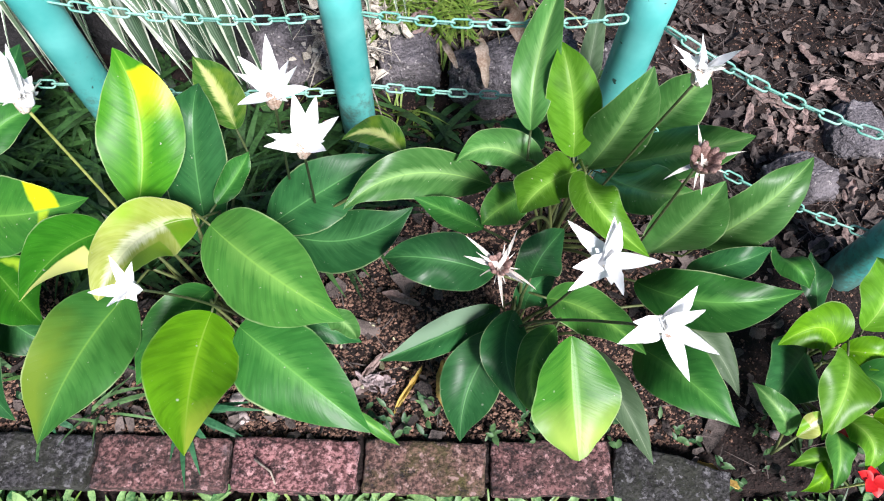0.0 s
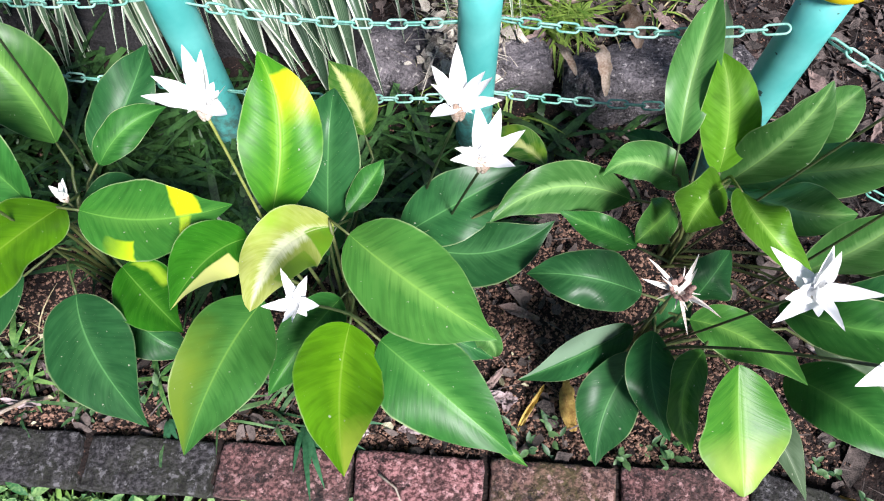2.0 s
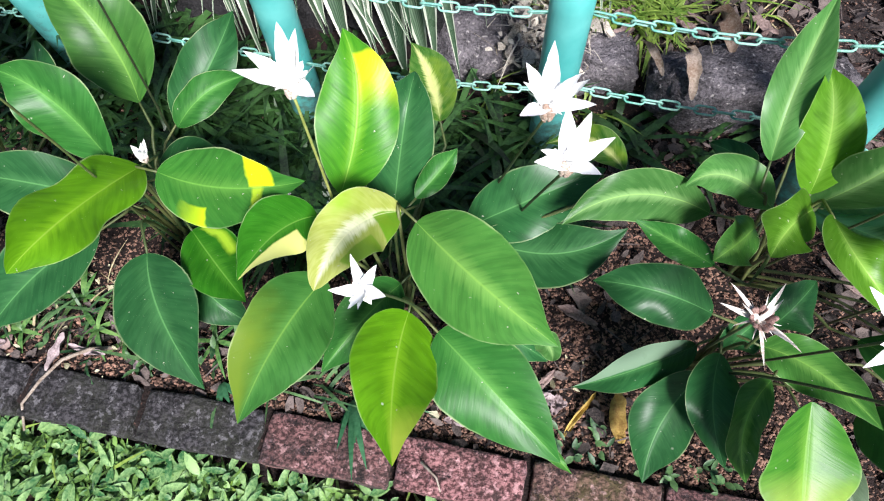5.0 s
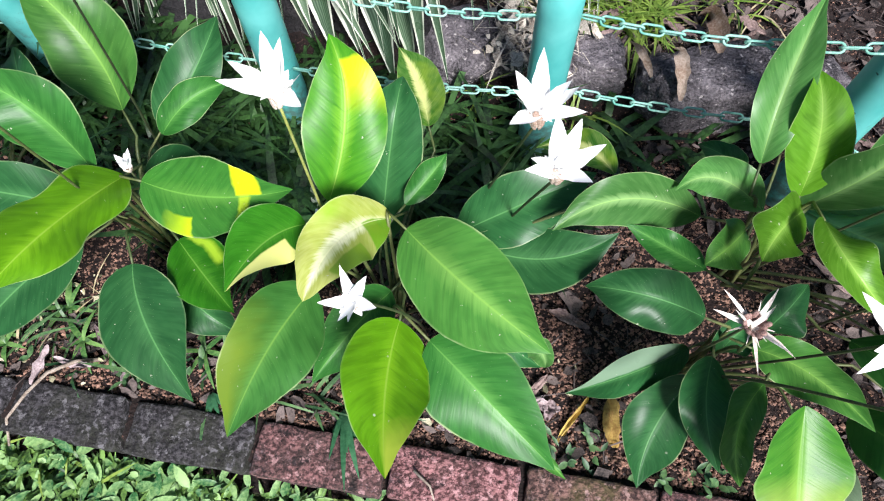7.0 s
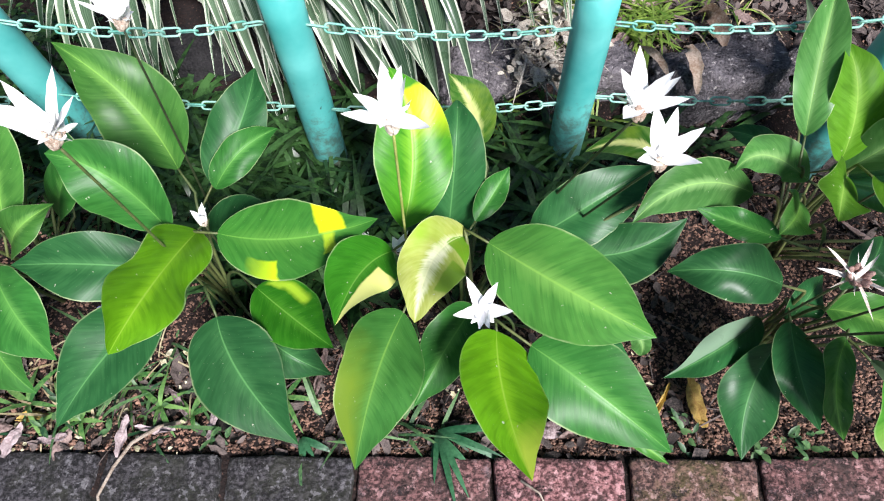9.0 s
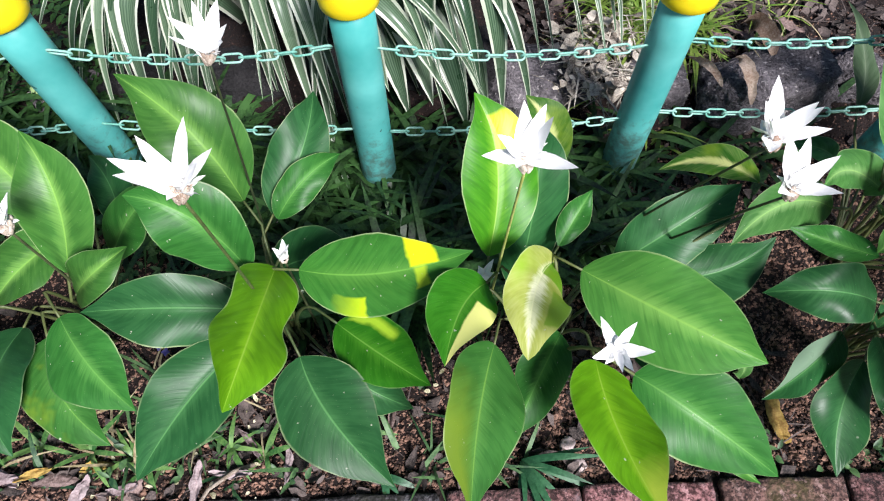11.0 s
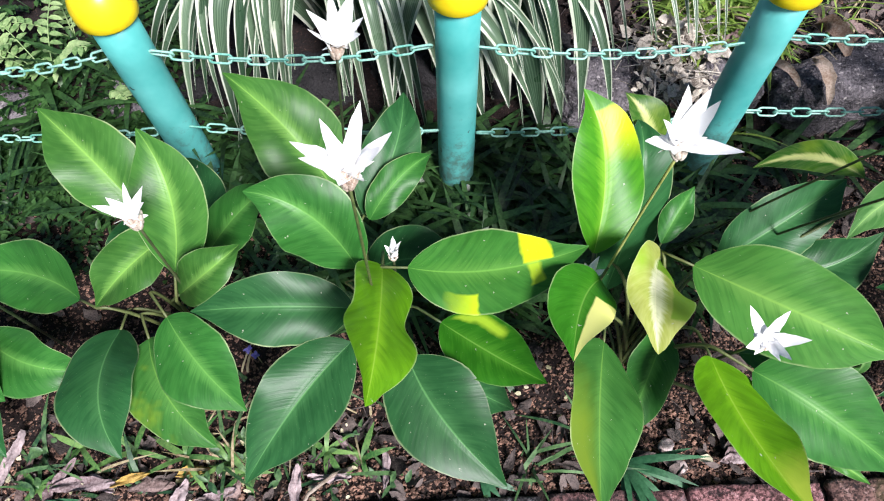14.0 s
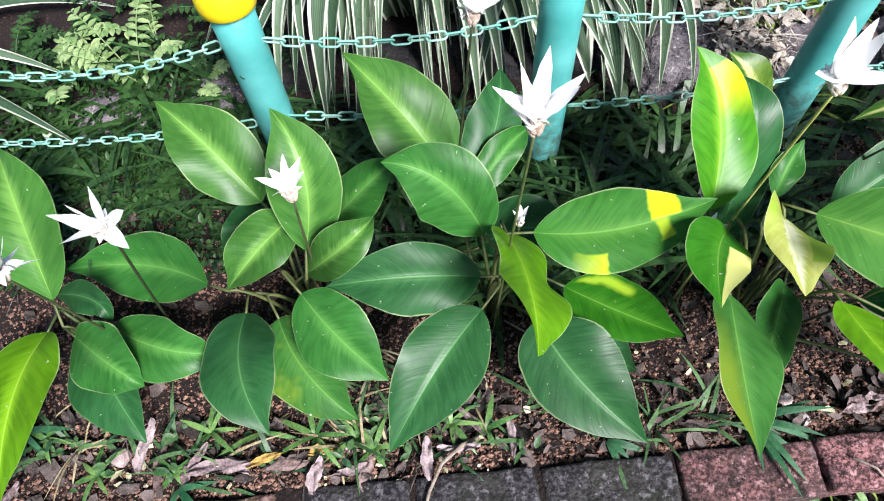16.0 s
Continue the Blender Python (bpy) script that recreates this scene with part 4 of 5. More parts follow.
leaf(plant_g, (0.880, 0.435, 0.080), (0.825, 0.385, 0.110), (0.775, 0.320, 0.085), 0.108, "deep")
leaf(plant_g, (0.905, 0.405, 0.150), (0.872, 0.340, 0.170), (0.835, 0.268, 0.130), 0.086, "spring", wave=0.012)
leaf(plant_g, (0.803, 0.282, 0.100), (0.774, 0.316, 0.135), (0.742, 0.362, 0.130), 0.042, "sheen")
leaf(plant_g, (0.800, 0.275, 0.125), (0.832, 0.297, 0.145), (0.876, 0.316, 0.130), 0.032, "yellow", fold=0.7)
leaf(plant_g, (0.930, 0.385, 0.120), (0.975, 0.352, 0.145), (1.030, 0.342, 0.110), 0.080, "mid")
leaf(plant_g, (0.880, 0.305, 0.130), (0.902, 0.262, 0.155), (0.896, 0.215, 0.120), 0.052, "spring")
leaf(plant_g, (0.920, 0.255, 0.120), (0.962, 0.225, 0.140), (1.005, 0.205, 0.115), 0.062, "mid")
leaf(plant_g, (0.862, 0.222, 0.100), (0.830, 0.238, 0.125), (0.788, 0.232, 0.100), 0.036, "spring")
leaf(plant_g, (0.855, 0.240, 0.100), (0.830, 0.212, 0.125), (0.798, 0.192, 0.100), 0.032, "lime")
leaf(plant_g, (0.870, 0.290, 0.120), (0.855, 0.245, 0.140), (0.848, 0.195, 0.110), 0.044, "light")
leaf(plant_g, (0.900, 0.500, 0.110), (0.880, 0.545, 0.160), (0.898, 0.610, 0.140), 0.045, "deep")
leaf(plant_g, (0.940, 0.310, 0.120), (0.985, 0.290, 0.145), (1.030, 0.262, 0.120), 0.055, "lime")

# ---- flowers ----
TORCH = ((5, 84, 1.0, 0.36), (5, 60, 1.02, 0.38), (3, 26, 1.02, 0.34), (6, 78, 0.55, 0.30), (7, 108, 0.40, 0.28))
CORE = ((4, 38, 0.42, 0.26), (5, 72, 0.45, 0.28), (6, 108, 0.34, 0.26))
flower((-0.291, 0.560, 0.0), (-0.272, 0.553, 0.6), (-0.05, 0.75, 0.8), 0.072, CORE, "white star flower with a tan calyx on a tall stem", 1, stalk=STEM, long=((104, 70, 69), (56, 73, 69), (-7, 69, 68), (-41, 28, 70), (-156, 32, 65), (-168, 55, 64)))
flower((-0.642, 0.539, 0.0), (-0.619, 0.502, 0.648), (0.0, 0.75, 0.8), 0.070, CORE, "white star flower with a tan calyx on a tall stem", 31, stalk=PETIOLE, long=((66, 49, 69), (149, 70, 67), (-173, 51, 68), (-153, 53, 66), (8, 42, 66), (-19, 49, 62)))
flower((-0.090, 0.715, 0.0), (0.008, 0.574, 0.590), (-0.1, 0.7, 0.8), 0.06, CORE, "white star flower with crowded pointed bracts", 3, long=((93, 46, 66), (158, 58, 59), (-163, 57, 56), (-128, 29, 55), (-18, 27, 56), (5, 46, 56), (9, 60, 56)))
flower((-0.040, 0.690, 0.0), (0.041, 0.535, 0.545), (0.15, 0.6, 0.8), 0.058, CORE, "white star flower with crowded pointed bracts", 4, long=((103, 41, 61), (67, 35, 59), (25, 30, 57), (-39, 32, 52), (-142, 34, 54), (-152, 48, 54)))
flower((0.45, 0.690, 0.0), (0.512, 0.606, 0.608), (0.25, 0.5, 0.9), 0.060, CORE, "white star flower with narrow pointed bracts", 5, long=((162, 69, 57), (-37, 62, 59), (-83, 53, 55), (-109, 22, 54), (174, 36, 57), (-159, 35, 54)), wide=0.3)
flower((0.37, 0.490, 0.0), (0.402, 0.395, 0.526), (0.05, -0.45, 0.9), 0.060, CORE, "wide open white star flower above dark leaves", 6, long=((135, 8, 67), (98, 60, 59), (84, 71, 58), (-19, 39, 61), (-84, 24, 58), (-143, -13, 61), (-157, 21, 57)))
flower((0.36, 0.470, 0.0), (0.435, 0.3, 0.578), (0.25, -0.15, 0.9), 0.050, CORE, "open white star flower on a leaning stem", 7, bow=(-0.05, 0.02, 0.0), long=((50, 62, 56), (0, 69, 55), (-49, 25, 57), (-77, -5, 58), (-160, -1, 56), (-174, 32, 52)))
flower((-0.126, 0.471, 0.0), (-0.170, 0.376, 0.462), (-0.25, -0.35, 0.9), 0.048, CORE, "small white star flower over a bleached leaf", 8, bow=(0.03, 0.0, 0.04), long=((124, 37, 46), (55, 58, 46), (-23, 41, 47), (-97, 37, 43), (-77, 43, 44), (-155, 26, 43)))
flower((-0.947, 0.574, 0.0), (-0.908, 0.566, 0.489), (-0.2, 0.5, 0.85), 0.05, CORE, "small white star flower half open", 9, long=((84, 66, 48), (42, 52, 48), (-173, 52, 48), (-178, 78, 46), (0, 53, 45)))
flower((-1.242, 0.582, 0.0), (-1.080, 0.477, 0.577), (-0.35, 0.3, 0.85), 0.064, CORE, "white star flower leaning over a leaf", 10, long=((42, 70, 59), (-122, 82, 59), (-141, 61, 61), (-109, 41, 59), (-46, 11, 57), (-11, 40, 56)))
flower((-0.706, 0.733, 0.0), (-0.651, 0.758, 0.569), (0.1, 0.6, 0.8), 0.06, CORE, "white star flower on a tall stem before the chain", 11, long=((-171, 69, 66), (71, 77, 67), (43, 56, 69), (-6, 48, 65), (-33, 41, 62), (-130, 51, 64)))
flower((0.342, 0.504, 0.0), (0.283, 0.422, 0.449), (0.0, -0.2, 0.9), 0.052, ((5, 66, 1.15, 0.12), (3, 34, 1.0, 0.11), (9, 98, 0.6, 0.05)), "withered flower head with thin pale bracts", 12, WITHER, calyx=0.015)
flower((0.55, 0.590, 0.0), (0.497, 0.487, 0.592), (0.0, -0.2, 0.9), 0.046, ((4, 92, 1.0, 0.10), (3, 80, 0.7, 0.07)), "spent flower head with brown seeds and thin bracts", 13, WITHER, calyx=0.0185)
BUD = ((5, 24, 1.0, 0.36), (3, 10, 0.9, 0.3))
flower((-0.608, 0.587, 0.0), (-0.602, 0.585, 0.319), (0.0, 0.1, 1), 0.032, BUD, "small closed white flower bud between leaves", 14, calyx=0.007)
flower((-1.28, 0.55, 0.0), (-1.25, 0.484, 0.50), (-0.3, 0.3, 0.85), 0.058, TORCH, "white star flower at the end of the bed", 16)
flower((-0.300, 0.575, 0.0), (-0.299, 0.567, 0.251), (0.1, 0.1, 1), 0.034, BUD, "small closed white flower bud between leaves", 15, calyx=0.007)

# ---- low growth and litter ----
def soil_z(x, y):
    return bank(x, y) + noise.noise((x * 5, y * 5, 3)) * 0.012


class Heap:
    """Collects many small blades or leaves into one mesh."""

    def __init__(self, seed):
        self.v, self.f, self.rnd = [], [], random.Random(seed)

    def blade(self, foot, heading, length, width, rise, droop, segs=5):
        """A narrow arching blade."""
        d = Vector((math.cos(heading), math.sin(heading), 0))
        s = Vector((-d.y, d.x, 0))
        i0 = len(self.v)
        for k in range(segs + 1):
            t = k / segs
            p = foot + d * (length * t * (0.55 + 0.45 * t)) + Vector((0, 0, rise * length * t - droop * length * t * t))
            w = width * 0.5 * (0.55 + 1.2 * t) * (1 - t ** 2.2) + 0.0002
            self.v += [p - s * w, p + s * w + Vector((0, 0, w * 0.35))]
        for k in range(segs):
            a = i0 + 2 * k
            self.f.append((a, a + 1, a + 3, a + 2))

    def oval(self, at, heading, tilt, length, width, curl=0.2):
        """A small leaf: an oval of eight faces, folded along its middle."""
        m = Matrix.Translation(at) @ Matrix.Rotation(heading, 4, "Z") @ Matrix.Rotation(-tilt, 4, "Y")
        i0 = len(self.v)
        for t, w in ((0.0, 0.08), (0.22, 0.8), (0.5, 1.0), (0.78, 0.66), (1.0, 0.04)):
            for sgn in (-1, 0, 1):
                self.v.append(m @ Vector((length * t, sgn * w * width * 0.5, abs(sgn) * w * width * 0.16 - curl * length * t * t)))
        for k in range(4):
            a = i0 + 3 * k
            self.f += [(a, a + 1, a + 4, a + 3), (a + 1, a + 2, a + 5, a + 4)]

    def shard(self, at, size):
        """A torn crumpled scrap of dead leaf."""
        r = self.rnd
        m = Matrix.Translation(at) @ Euler((r.uniform(-0.7, 0.7), r.uniform(-0.7, 0.7), r.uniform(0, 6.28))).to_matrix().to_4x4()
        i0, n, long = len(self.v), 7, r.uniform(1.0, 2.4)
        self.v.append(m @ Vector((0, 0, size * r.uniform(-0.3, 0.3))))
        for k in range(n):
            an = 6.28319 * k / n
            q = size * r.uniform(0.45, 1.0)
            self.v.append(m @ Vector((q * long * math.cos(an), q * math.sin(an), size * r.uniform(-0.2, 0.45))))
        for k in range(n):
            self.f.append((i0, i0 + 1 + k, i0 + 1 + (k + 1) % n))

    def make(self, name, mat, label, category, kind="stuff"):
        ob = part(name, mesh_of(name, self.v, self.f), mat, None)
        return tagged(ob, label, category, kind=kind)


def grass(name, mat, label, spots, seed, blade=(0.06, 0.13), width=0.006):
    """spots: (x0, x1, y0, y1, count)."""
    h = Heap(seed)
    r = h.rnd
    for x0, x1, y0, y1, count in spots:
        for k in range(count // 5):
            cx, cy = r.uniform(x0, x1), r.uniform(y0, y1)
            for j in range(5):
                x, y = cx + r.gauss(0, 0.012), cy + r.gauss(0, 0.012)
                h.blade(Vector((x, y, soil_z(x, y) - 0.004)), r.uniform(0, 6.28), r.uniform(*blade), width * r.uniform(0.6, 1.3), r.uniform(0.25, 1.0), r.uniform(0.2, 0.9))
    h.make(name, mat, label, "grass")


grass("dark_grass", GRASS, "dense green grass coloured dark for the shade between the plants", ((-0.80, -0.22, 0.66, 1.02, 1050), (-0.22, 0.06, 0.66, 0.98, 330), (-1.15, -0.8, 0.80, 1.08, 380), (-1.75, -1.1, 0.86, 1.14, 420), (-0.62, -0.40, 0.60, 0.70, 120), (0.05, 0.5, 0.93, 1.02, 60)), 21, (0.09, 0.22), 0.0150)
grass("front_grass", WEED, "sprawling green grass weeds behind the bricks", ((-1.28, -0.42, 0.30, 0.42, 55), (-1.70, -1.28, 0.33, 0.55, 40), (-0.42, -0.25, 0.29, 0.36, 30), (-0.95, -0.72, 0.34, 0.50, 60)), 22, (0.05, 0.12), 0.0068)
grass("dry_grass", STRAW, "dry straw-coloured grass blades on the soil", ((-1.65, -0.45, 0.28, 0.44, 40), (-0.1, 0.5, 1.12, 1.3, 120), (-1.0, -0.8, 0.3, 0.5, 40)), 24, (0.04, 0.12), 0.004)
grass("bright_grass", GRASS_PALE, "bright yellow-green grass tuft above the rocks", ((0.05, 0.26, 1.20, 1.45, 1000), (-0.12, -0.05, 1.02, 1.08, 15), (0.09, 0.13, 0.98, 1.03, 20), (-0.05, 0.5, 1.18, 1.3, 60)), 23, (0.07, 0.15), 0.006)


def lawn():
    h = Heap(31)
    r = h.rnd
    for k in range(5000):
        x, y = r.uniform(-1.7, 1.3), 0.168 - 0.5 * r.random() ** 1.4
        z = soil_z(x, y) + r.uniform(0.0, 0.03)
        for j in range(r.choice((1, 2, 3))):
            h.oval(Vector((x, y, z)), r.uniform(0, 6.28), r.uniform(0.0, 0.9), r.uniform(0.012, 0.034), r.uniform(0.005, 0.012))
    for k in range(3200):
        x, y = r.uniform(-1.7, 1.3), 0.165 - 0.5 * r.random()
        h.blade(Vector((x, y, soil_z(x, y))), r.uniform(0, 6.28), r.uniform(0.03, 0.08), r.uniform(0.003, 0.006), r.uniform(0.3, 1.0), r.uniform(0.2, 0.8))
    h.make("lawn", LAWN, "bright green low clover and grass before the bricks", "lawn")
    h = Heap(35)
    for k in range(1300):
        x, y = r.uniform(-1.7, 1.3), 0.168 - 0.45 * r.random() ** 1.3
        z = soil_z(x, y) + r.uniform(0.012, 0.036)
        for j in range(r.choice((2, 3, 3))):
            h.oval(Vector((x, y, z)), r.uniform(0, 6.28), r.uniform(0.0, 0.6), r.uniform(0.012, 0.028), r.uniform(0.007, 0.014))
    for k in range(520):
        x, y = r.uniform(-1.7, 1.3), 0.172 - 0.4 * r.random() ** 1.5
        for j in range(r.choice((1, 2, 3, 4))):
            h.oval(Vector((x, y, soil_z(x, y) + r.uniform(0.015, 0.04))), r.uniform(0, 6.28), r.uniform(0.0, 0.5), r.uniform(0.028, 0.055), r.uniform(0.010, 0.019))
    h.make("clover", CLOVER, "pale mint green clover leaves in the lawn", "clover")
    h = Heap(36)
    for k in range(700):
        x, y = r.uniform(-1.7, 1.3), 0.168 - 0.45 * r.random()
        h.blade(Vector((x, y, soil_z(x, y) + 0.01)), r.uniform(0, 6.28), r.uniform(0.03, 0.09), r.uniform(0.003, 0.006), r.uniform(0.2, 0.8), r.uniform(0.2, 0.8))
    h.make("yellow_grass", GRASS_PALE, "yellow-green grass blades in the lawn", "grass")


lawn()


def small_weeds():
    """Tiny-leaved creeping weeds on the bare soil."""
    h = Heap(32)
    r = h.rnd
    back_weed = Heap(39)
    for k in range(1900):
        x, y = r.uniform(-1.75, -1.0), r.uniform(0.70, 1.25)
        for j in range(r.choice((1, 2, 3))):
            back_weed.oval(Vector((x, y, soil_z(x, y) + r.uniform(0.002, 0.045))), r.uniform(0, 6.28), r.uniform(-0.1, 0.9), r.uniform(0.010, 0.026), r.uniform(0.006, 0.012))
    back_weed.make("shade_weed", FERN_SHADED, "dense small-leaved weeds coloured dark for the shade", "weed")
    for x0, x1, y0, y1, count in ((-1.6, -0.5, 0.29, 0.42, 50), (0.20, 0.55, 0.265, 0.32, 22), (0.08, 0.2, 0.28, 0.38, 14), (0.62, 1.05, 0.16, 0.34, 70), (-1.02, -0.72, 0.62, 0.78, 100)):
        for k in range(count):
            x, y = r.uniform(x0, x1), r.uniform(y0, y1)
            z = soil_z(x, y) + r.uniform(0.002, 0.03)
            for j in range(r.choice((1, 2, 3))):
                h.oval(Vector((x, y, z)), r.uniform(0, 6.28), r.uniform(-0.1, 0.8), r.uniform(0.010, 0.026), r.uniform(0.006, 0.013))
    h.make("creeping_weed", WEED, "tiny green creeping weeds on the soil", "weed")


small_weeds()


def litter():
    h = Heap(33)
    r = h.rnd
    for x0, x1, y0, y1, count in ((0.58, 1.45, 0.66, 1.62, 2800), (-0.2, 0.6, 1.12, 1.5, 1100), (-1.75, -0.2, 0.28, 0.44, 420), (-0.2, 0.25, 0.27, 0.85, 330), (0.02, 0.5, 0.75, 1.02, 240), (-1.7, -1.0, 0.42, 0.95, 250), (-0.55, 0.0, 0.45, 0.75, 160), (0.55, 1.0, 0.15, 0.7, 260)):
        for k in range(count):
            x, y = r.uniform(x0, x1), r.uniform(y0, y1)
            big = 1.7 if r.random() < 0.10 else 1.0
            at = Vector((x, y, soil_z(x, y) + 0.006 + r.random() * 0.006))
            if r.random() < 0.3:
                h.blade(at, r.uniform(0, 6.28), r.uniform(0.02, 0.07), r.uniform(0.0012, 0.003), r.uniform(0, 0.2), 0.1, 3)
            else:
                h.shard(at, big * (0.015 if x > 0.5 else 0.014) * r.random() ** 1.5 + 0.003)
    h.make("leaf_litter", LITTER, "brown crumbled dry leaf litter on the soil", "litter")
    h = Heap(38)
    for k in range(420):
        x, y = r.gauss(0.01, 0.05), r.uniform(1.03, 1.24)
        at = Vector((x, y, 0.125 + r.uniform(-0.02, 0.035)))
        if k % 3:
            h.shard(at, 0.004 + 0.016 * r.random() ** 1.8)
        else:
            h.blade(at, r.uniform(0, 6.28), r.uniform(0.04, 0.11), r.uniform(0.0015, 0.004), r.uniform(-0.2, 0.3), 0.2, 4)
    h.make("straw_heap", PALE_LITTER, "bleached straw and dry scraps lodged on the rocks", "litter")


litter()


def pale_scraps():
    """Bleached fallen petals and small yellowed leaves among the weeds."""
    h = Heap(61)
    r = h.rnd
    for x0, x1, y0, y1, count in ((-0.86, -0.70, 0.38, 0.50, 46), (-1.3, -0.6, 0.27, 0.38, 60), (-0.45, -0.2, 0.36, 0.5, 24), (-0.1, 0.2, 0.3, 0.5, 24)):
        for k in range(count):
            x, y = r.uniform(x0, x1), r.uniform(y0, y1)
            if k % 7 == 0:
                h.oval(Vector((x, y, soil_z(x, y) + r.uniform(0.006, 0.020))), r.uniform(0, 6.28), r.uniform(-0.2, 0.5), r.uniform(0.008, 0.018), r.uniform(0.004, 0.008), r.uniform(-0.5, 0.6))
            else:
                h.shard(Vector((x, y, soil_z(x, y) + 0.008)), 0.002 + 0.007 * r.random() ** 2)
    h.make("fallen_petals", PETAL_DRY, "pale yellow scraps and fallen petals on the soil", "litter")


pale_scraps()


def dry_leaf(x, y, length, width, heading, curl, mat, label, lift=0.012):
    rnd = random.Random(round(x * 997 + y * 331))
    nu, nv = 14, 6
    verts, faces = [], []
    for i in range(nu + 1):
        s = i / nu
        w = width * 0.5 * (s + 0.03) ** 0.6 * (1.02 - s) ** 0.7 / 0.63 * (1 + 0.35 * noise.noise((s * 9, x * 70, y * 70)))
        for j in range(nv + 1):
            v = j / nv * 2 - 1
            verts.append(((s - 0.5) * length, v * w + 0.08 * width * math.sin(s * 5), curl * (abs(v) * w) + 0.25 * curl * length * (s - 0.5) ** 2 * 4 * 0.5 + 0.010 * noise.noise((s * 4, v * 1.6, x * 50)) + 0.004 * noise.noise((s * 11, v * 5, x * 50))))
    for i in range(nu):
        for j in range(nv):
            a = i * (nv + 1) + j
            faces.append((a, a + 1, a + nv + 2, a + nv + 1))
    ob = part("dry_leaf", mesh_of("dry_leaf", verts, faces), mat, None)
    ob.matrix_basis = Matrix.Translation((x, y, soil_z(x, y) + lift)) @ Matrix.Rotation(radians(heading), 4, "Z") @ Matrix.Rotation(rnd.uniform(-0.3, 0.3), 4, "X")
    tagged(ob, label, "leaf", "fallen leaves")


BROWN_L, OCHRE_L = "curled brown dry leaf lying on soil", "curled ochre dry leaf lying on soil"
dry_leaf(0.155, 0.365, 0.10, 0.016, 62, 0.5, DRY_YELLOW, OCHRE_L)
dry_leaf(0.222, 0.375, 0.095, 0.042, 100, 0.5, DRY_YELLOW, OCHRE_L)
dry_leaf(0.060, 0.365, 0.055, 0.040, 20, 0.3, DRY, BROWN_L)
dry_leaf(0.085, 0.405, 0.075, 0.022, 60, 0.4, DRY, BROWN_L)
dry_leaf(0.005, 0.318, 0.07, 0.020, 15, 0.3, DRY, BROWN_L)
dry_leaf(0.135, 0.545, 0.08, 0.03, -15, 0.9, DRY, "brown dry leaf beside dark leaves", 0.016)
dry_leaf(-1.015, 0.315, 0.075, 0.030, 5, 0.2, DRY, BROWN_L)
dry_leaf(-0.955, 0.335, 0.055, 0.025, 10, 0.2, DRY_YELLOW, OCHRE_L)
dry_leaf(-0.885, 0.290, 0.06, 0.030, 80, 0.2, DRY, BROWN_L)
dry_leaf(-1.225, 0.340, 0.09, 0.026, 85, 0.4, DRY, BROWN_L)
dry_leaf(-0.46, 0.43, 0.09, 0.025, 85, 0.4, DRY, BROWN_L, 0.02)
dry_leaf(-1.255, 0.650, 0.07, 0.035, 130, 0.3, DRY, BROWN_L)
dry_leaf(-0.80, 0.70, 0.07, 0.030, 40, 0.3, DRY, BROWN_L)
dry_leaf(-0.05, 0.60, 0.07, 0.03, 20, 0.3, DRY, BROWN_L)
dry_leaf(0.705, 0.225, 0.080, 0.022, -32, 0.4, DRY_YELLOW, OCHRE_L, 0.02)
dry_leaf(-1.126, 0.321, 0.105, 0.036, 4, 0.3, MAUVE, "mauve-grey flat dry leaf behind the bricks", 0.02)
dry_leaf(-1.050, 0.327, 0.062, 0.020, 18, 0.5, DRY_YELLOW, OCHRE_L, 0.02)
dry_leaf(-1.253, 0.370, 0.090, 0.032, 84, 0.4, MAUVE, "mauve-grey flat dry leaf behind the bricks", 0.02)
dry_leaf(-0.964, 0.292, 0.060, 0.030, 78, 0.3, MAUVE, "mauve-grey flat dry leaf behind the bricks", 0.02)
rm = random.Random(78)
for k in range(9):
    dry_leaf(rm.uniform(-1.50, -0.62), rm.uniform(0.295, 0.37), rm.uniform(0.035, 0.075), rm.uniform(0.018, 0.034), rm.uniform(0, 360), rm.uniform(0.1, 0.5), MAUVE, "mauve-grey flat dry leaf behind the bricks", 0.016)
for k in range(8):
    dry_leaf(rm.uniform(-0.05, 0.14), rm.uniform(0.31, 0.44), rm.uniform(0.035, 0.06), rm.uniform(0.02, 0.034), rm.uniform(0, 360), rm.uniform(0.1, 0.5), MAUVE, "mauve-grey flat dry leaf behind the bricks", 0.014)
rl = random.Random(77)
for k in range(40):
    dry_leaf(rl.uniform(0.62, 1.40), rl.uniform(0.66, 1.2), rl.uniform(0.05, 0.11), rl.uniform(0.022, 0.048), rl.uniform(0, 360), rl.uniform(0.1, 0.6), DRY, BROWN_L)
for k in range(12):
    dry_leaf(rl.uniform(0.15, 0.5), rl.uniform(1.14, 1.36), rl.uniform(0.06, 0.11), rl.uniform(0.02, 0.045), rl.uniform(0, 360), rl.uniform(0.1, 0.6), DRY, BROWN_L, 0.03)


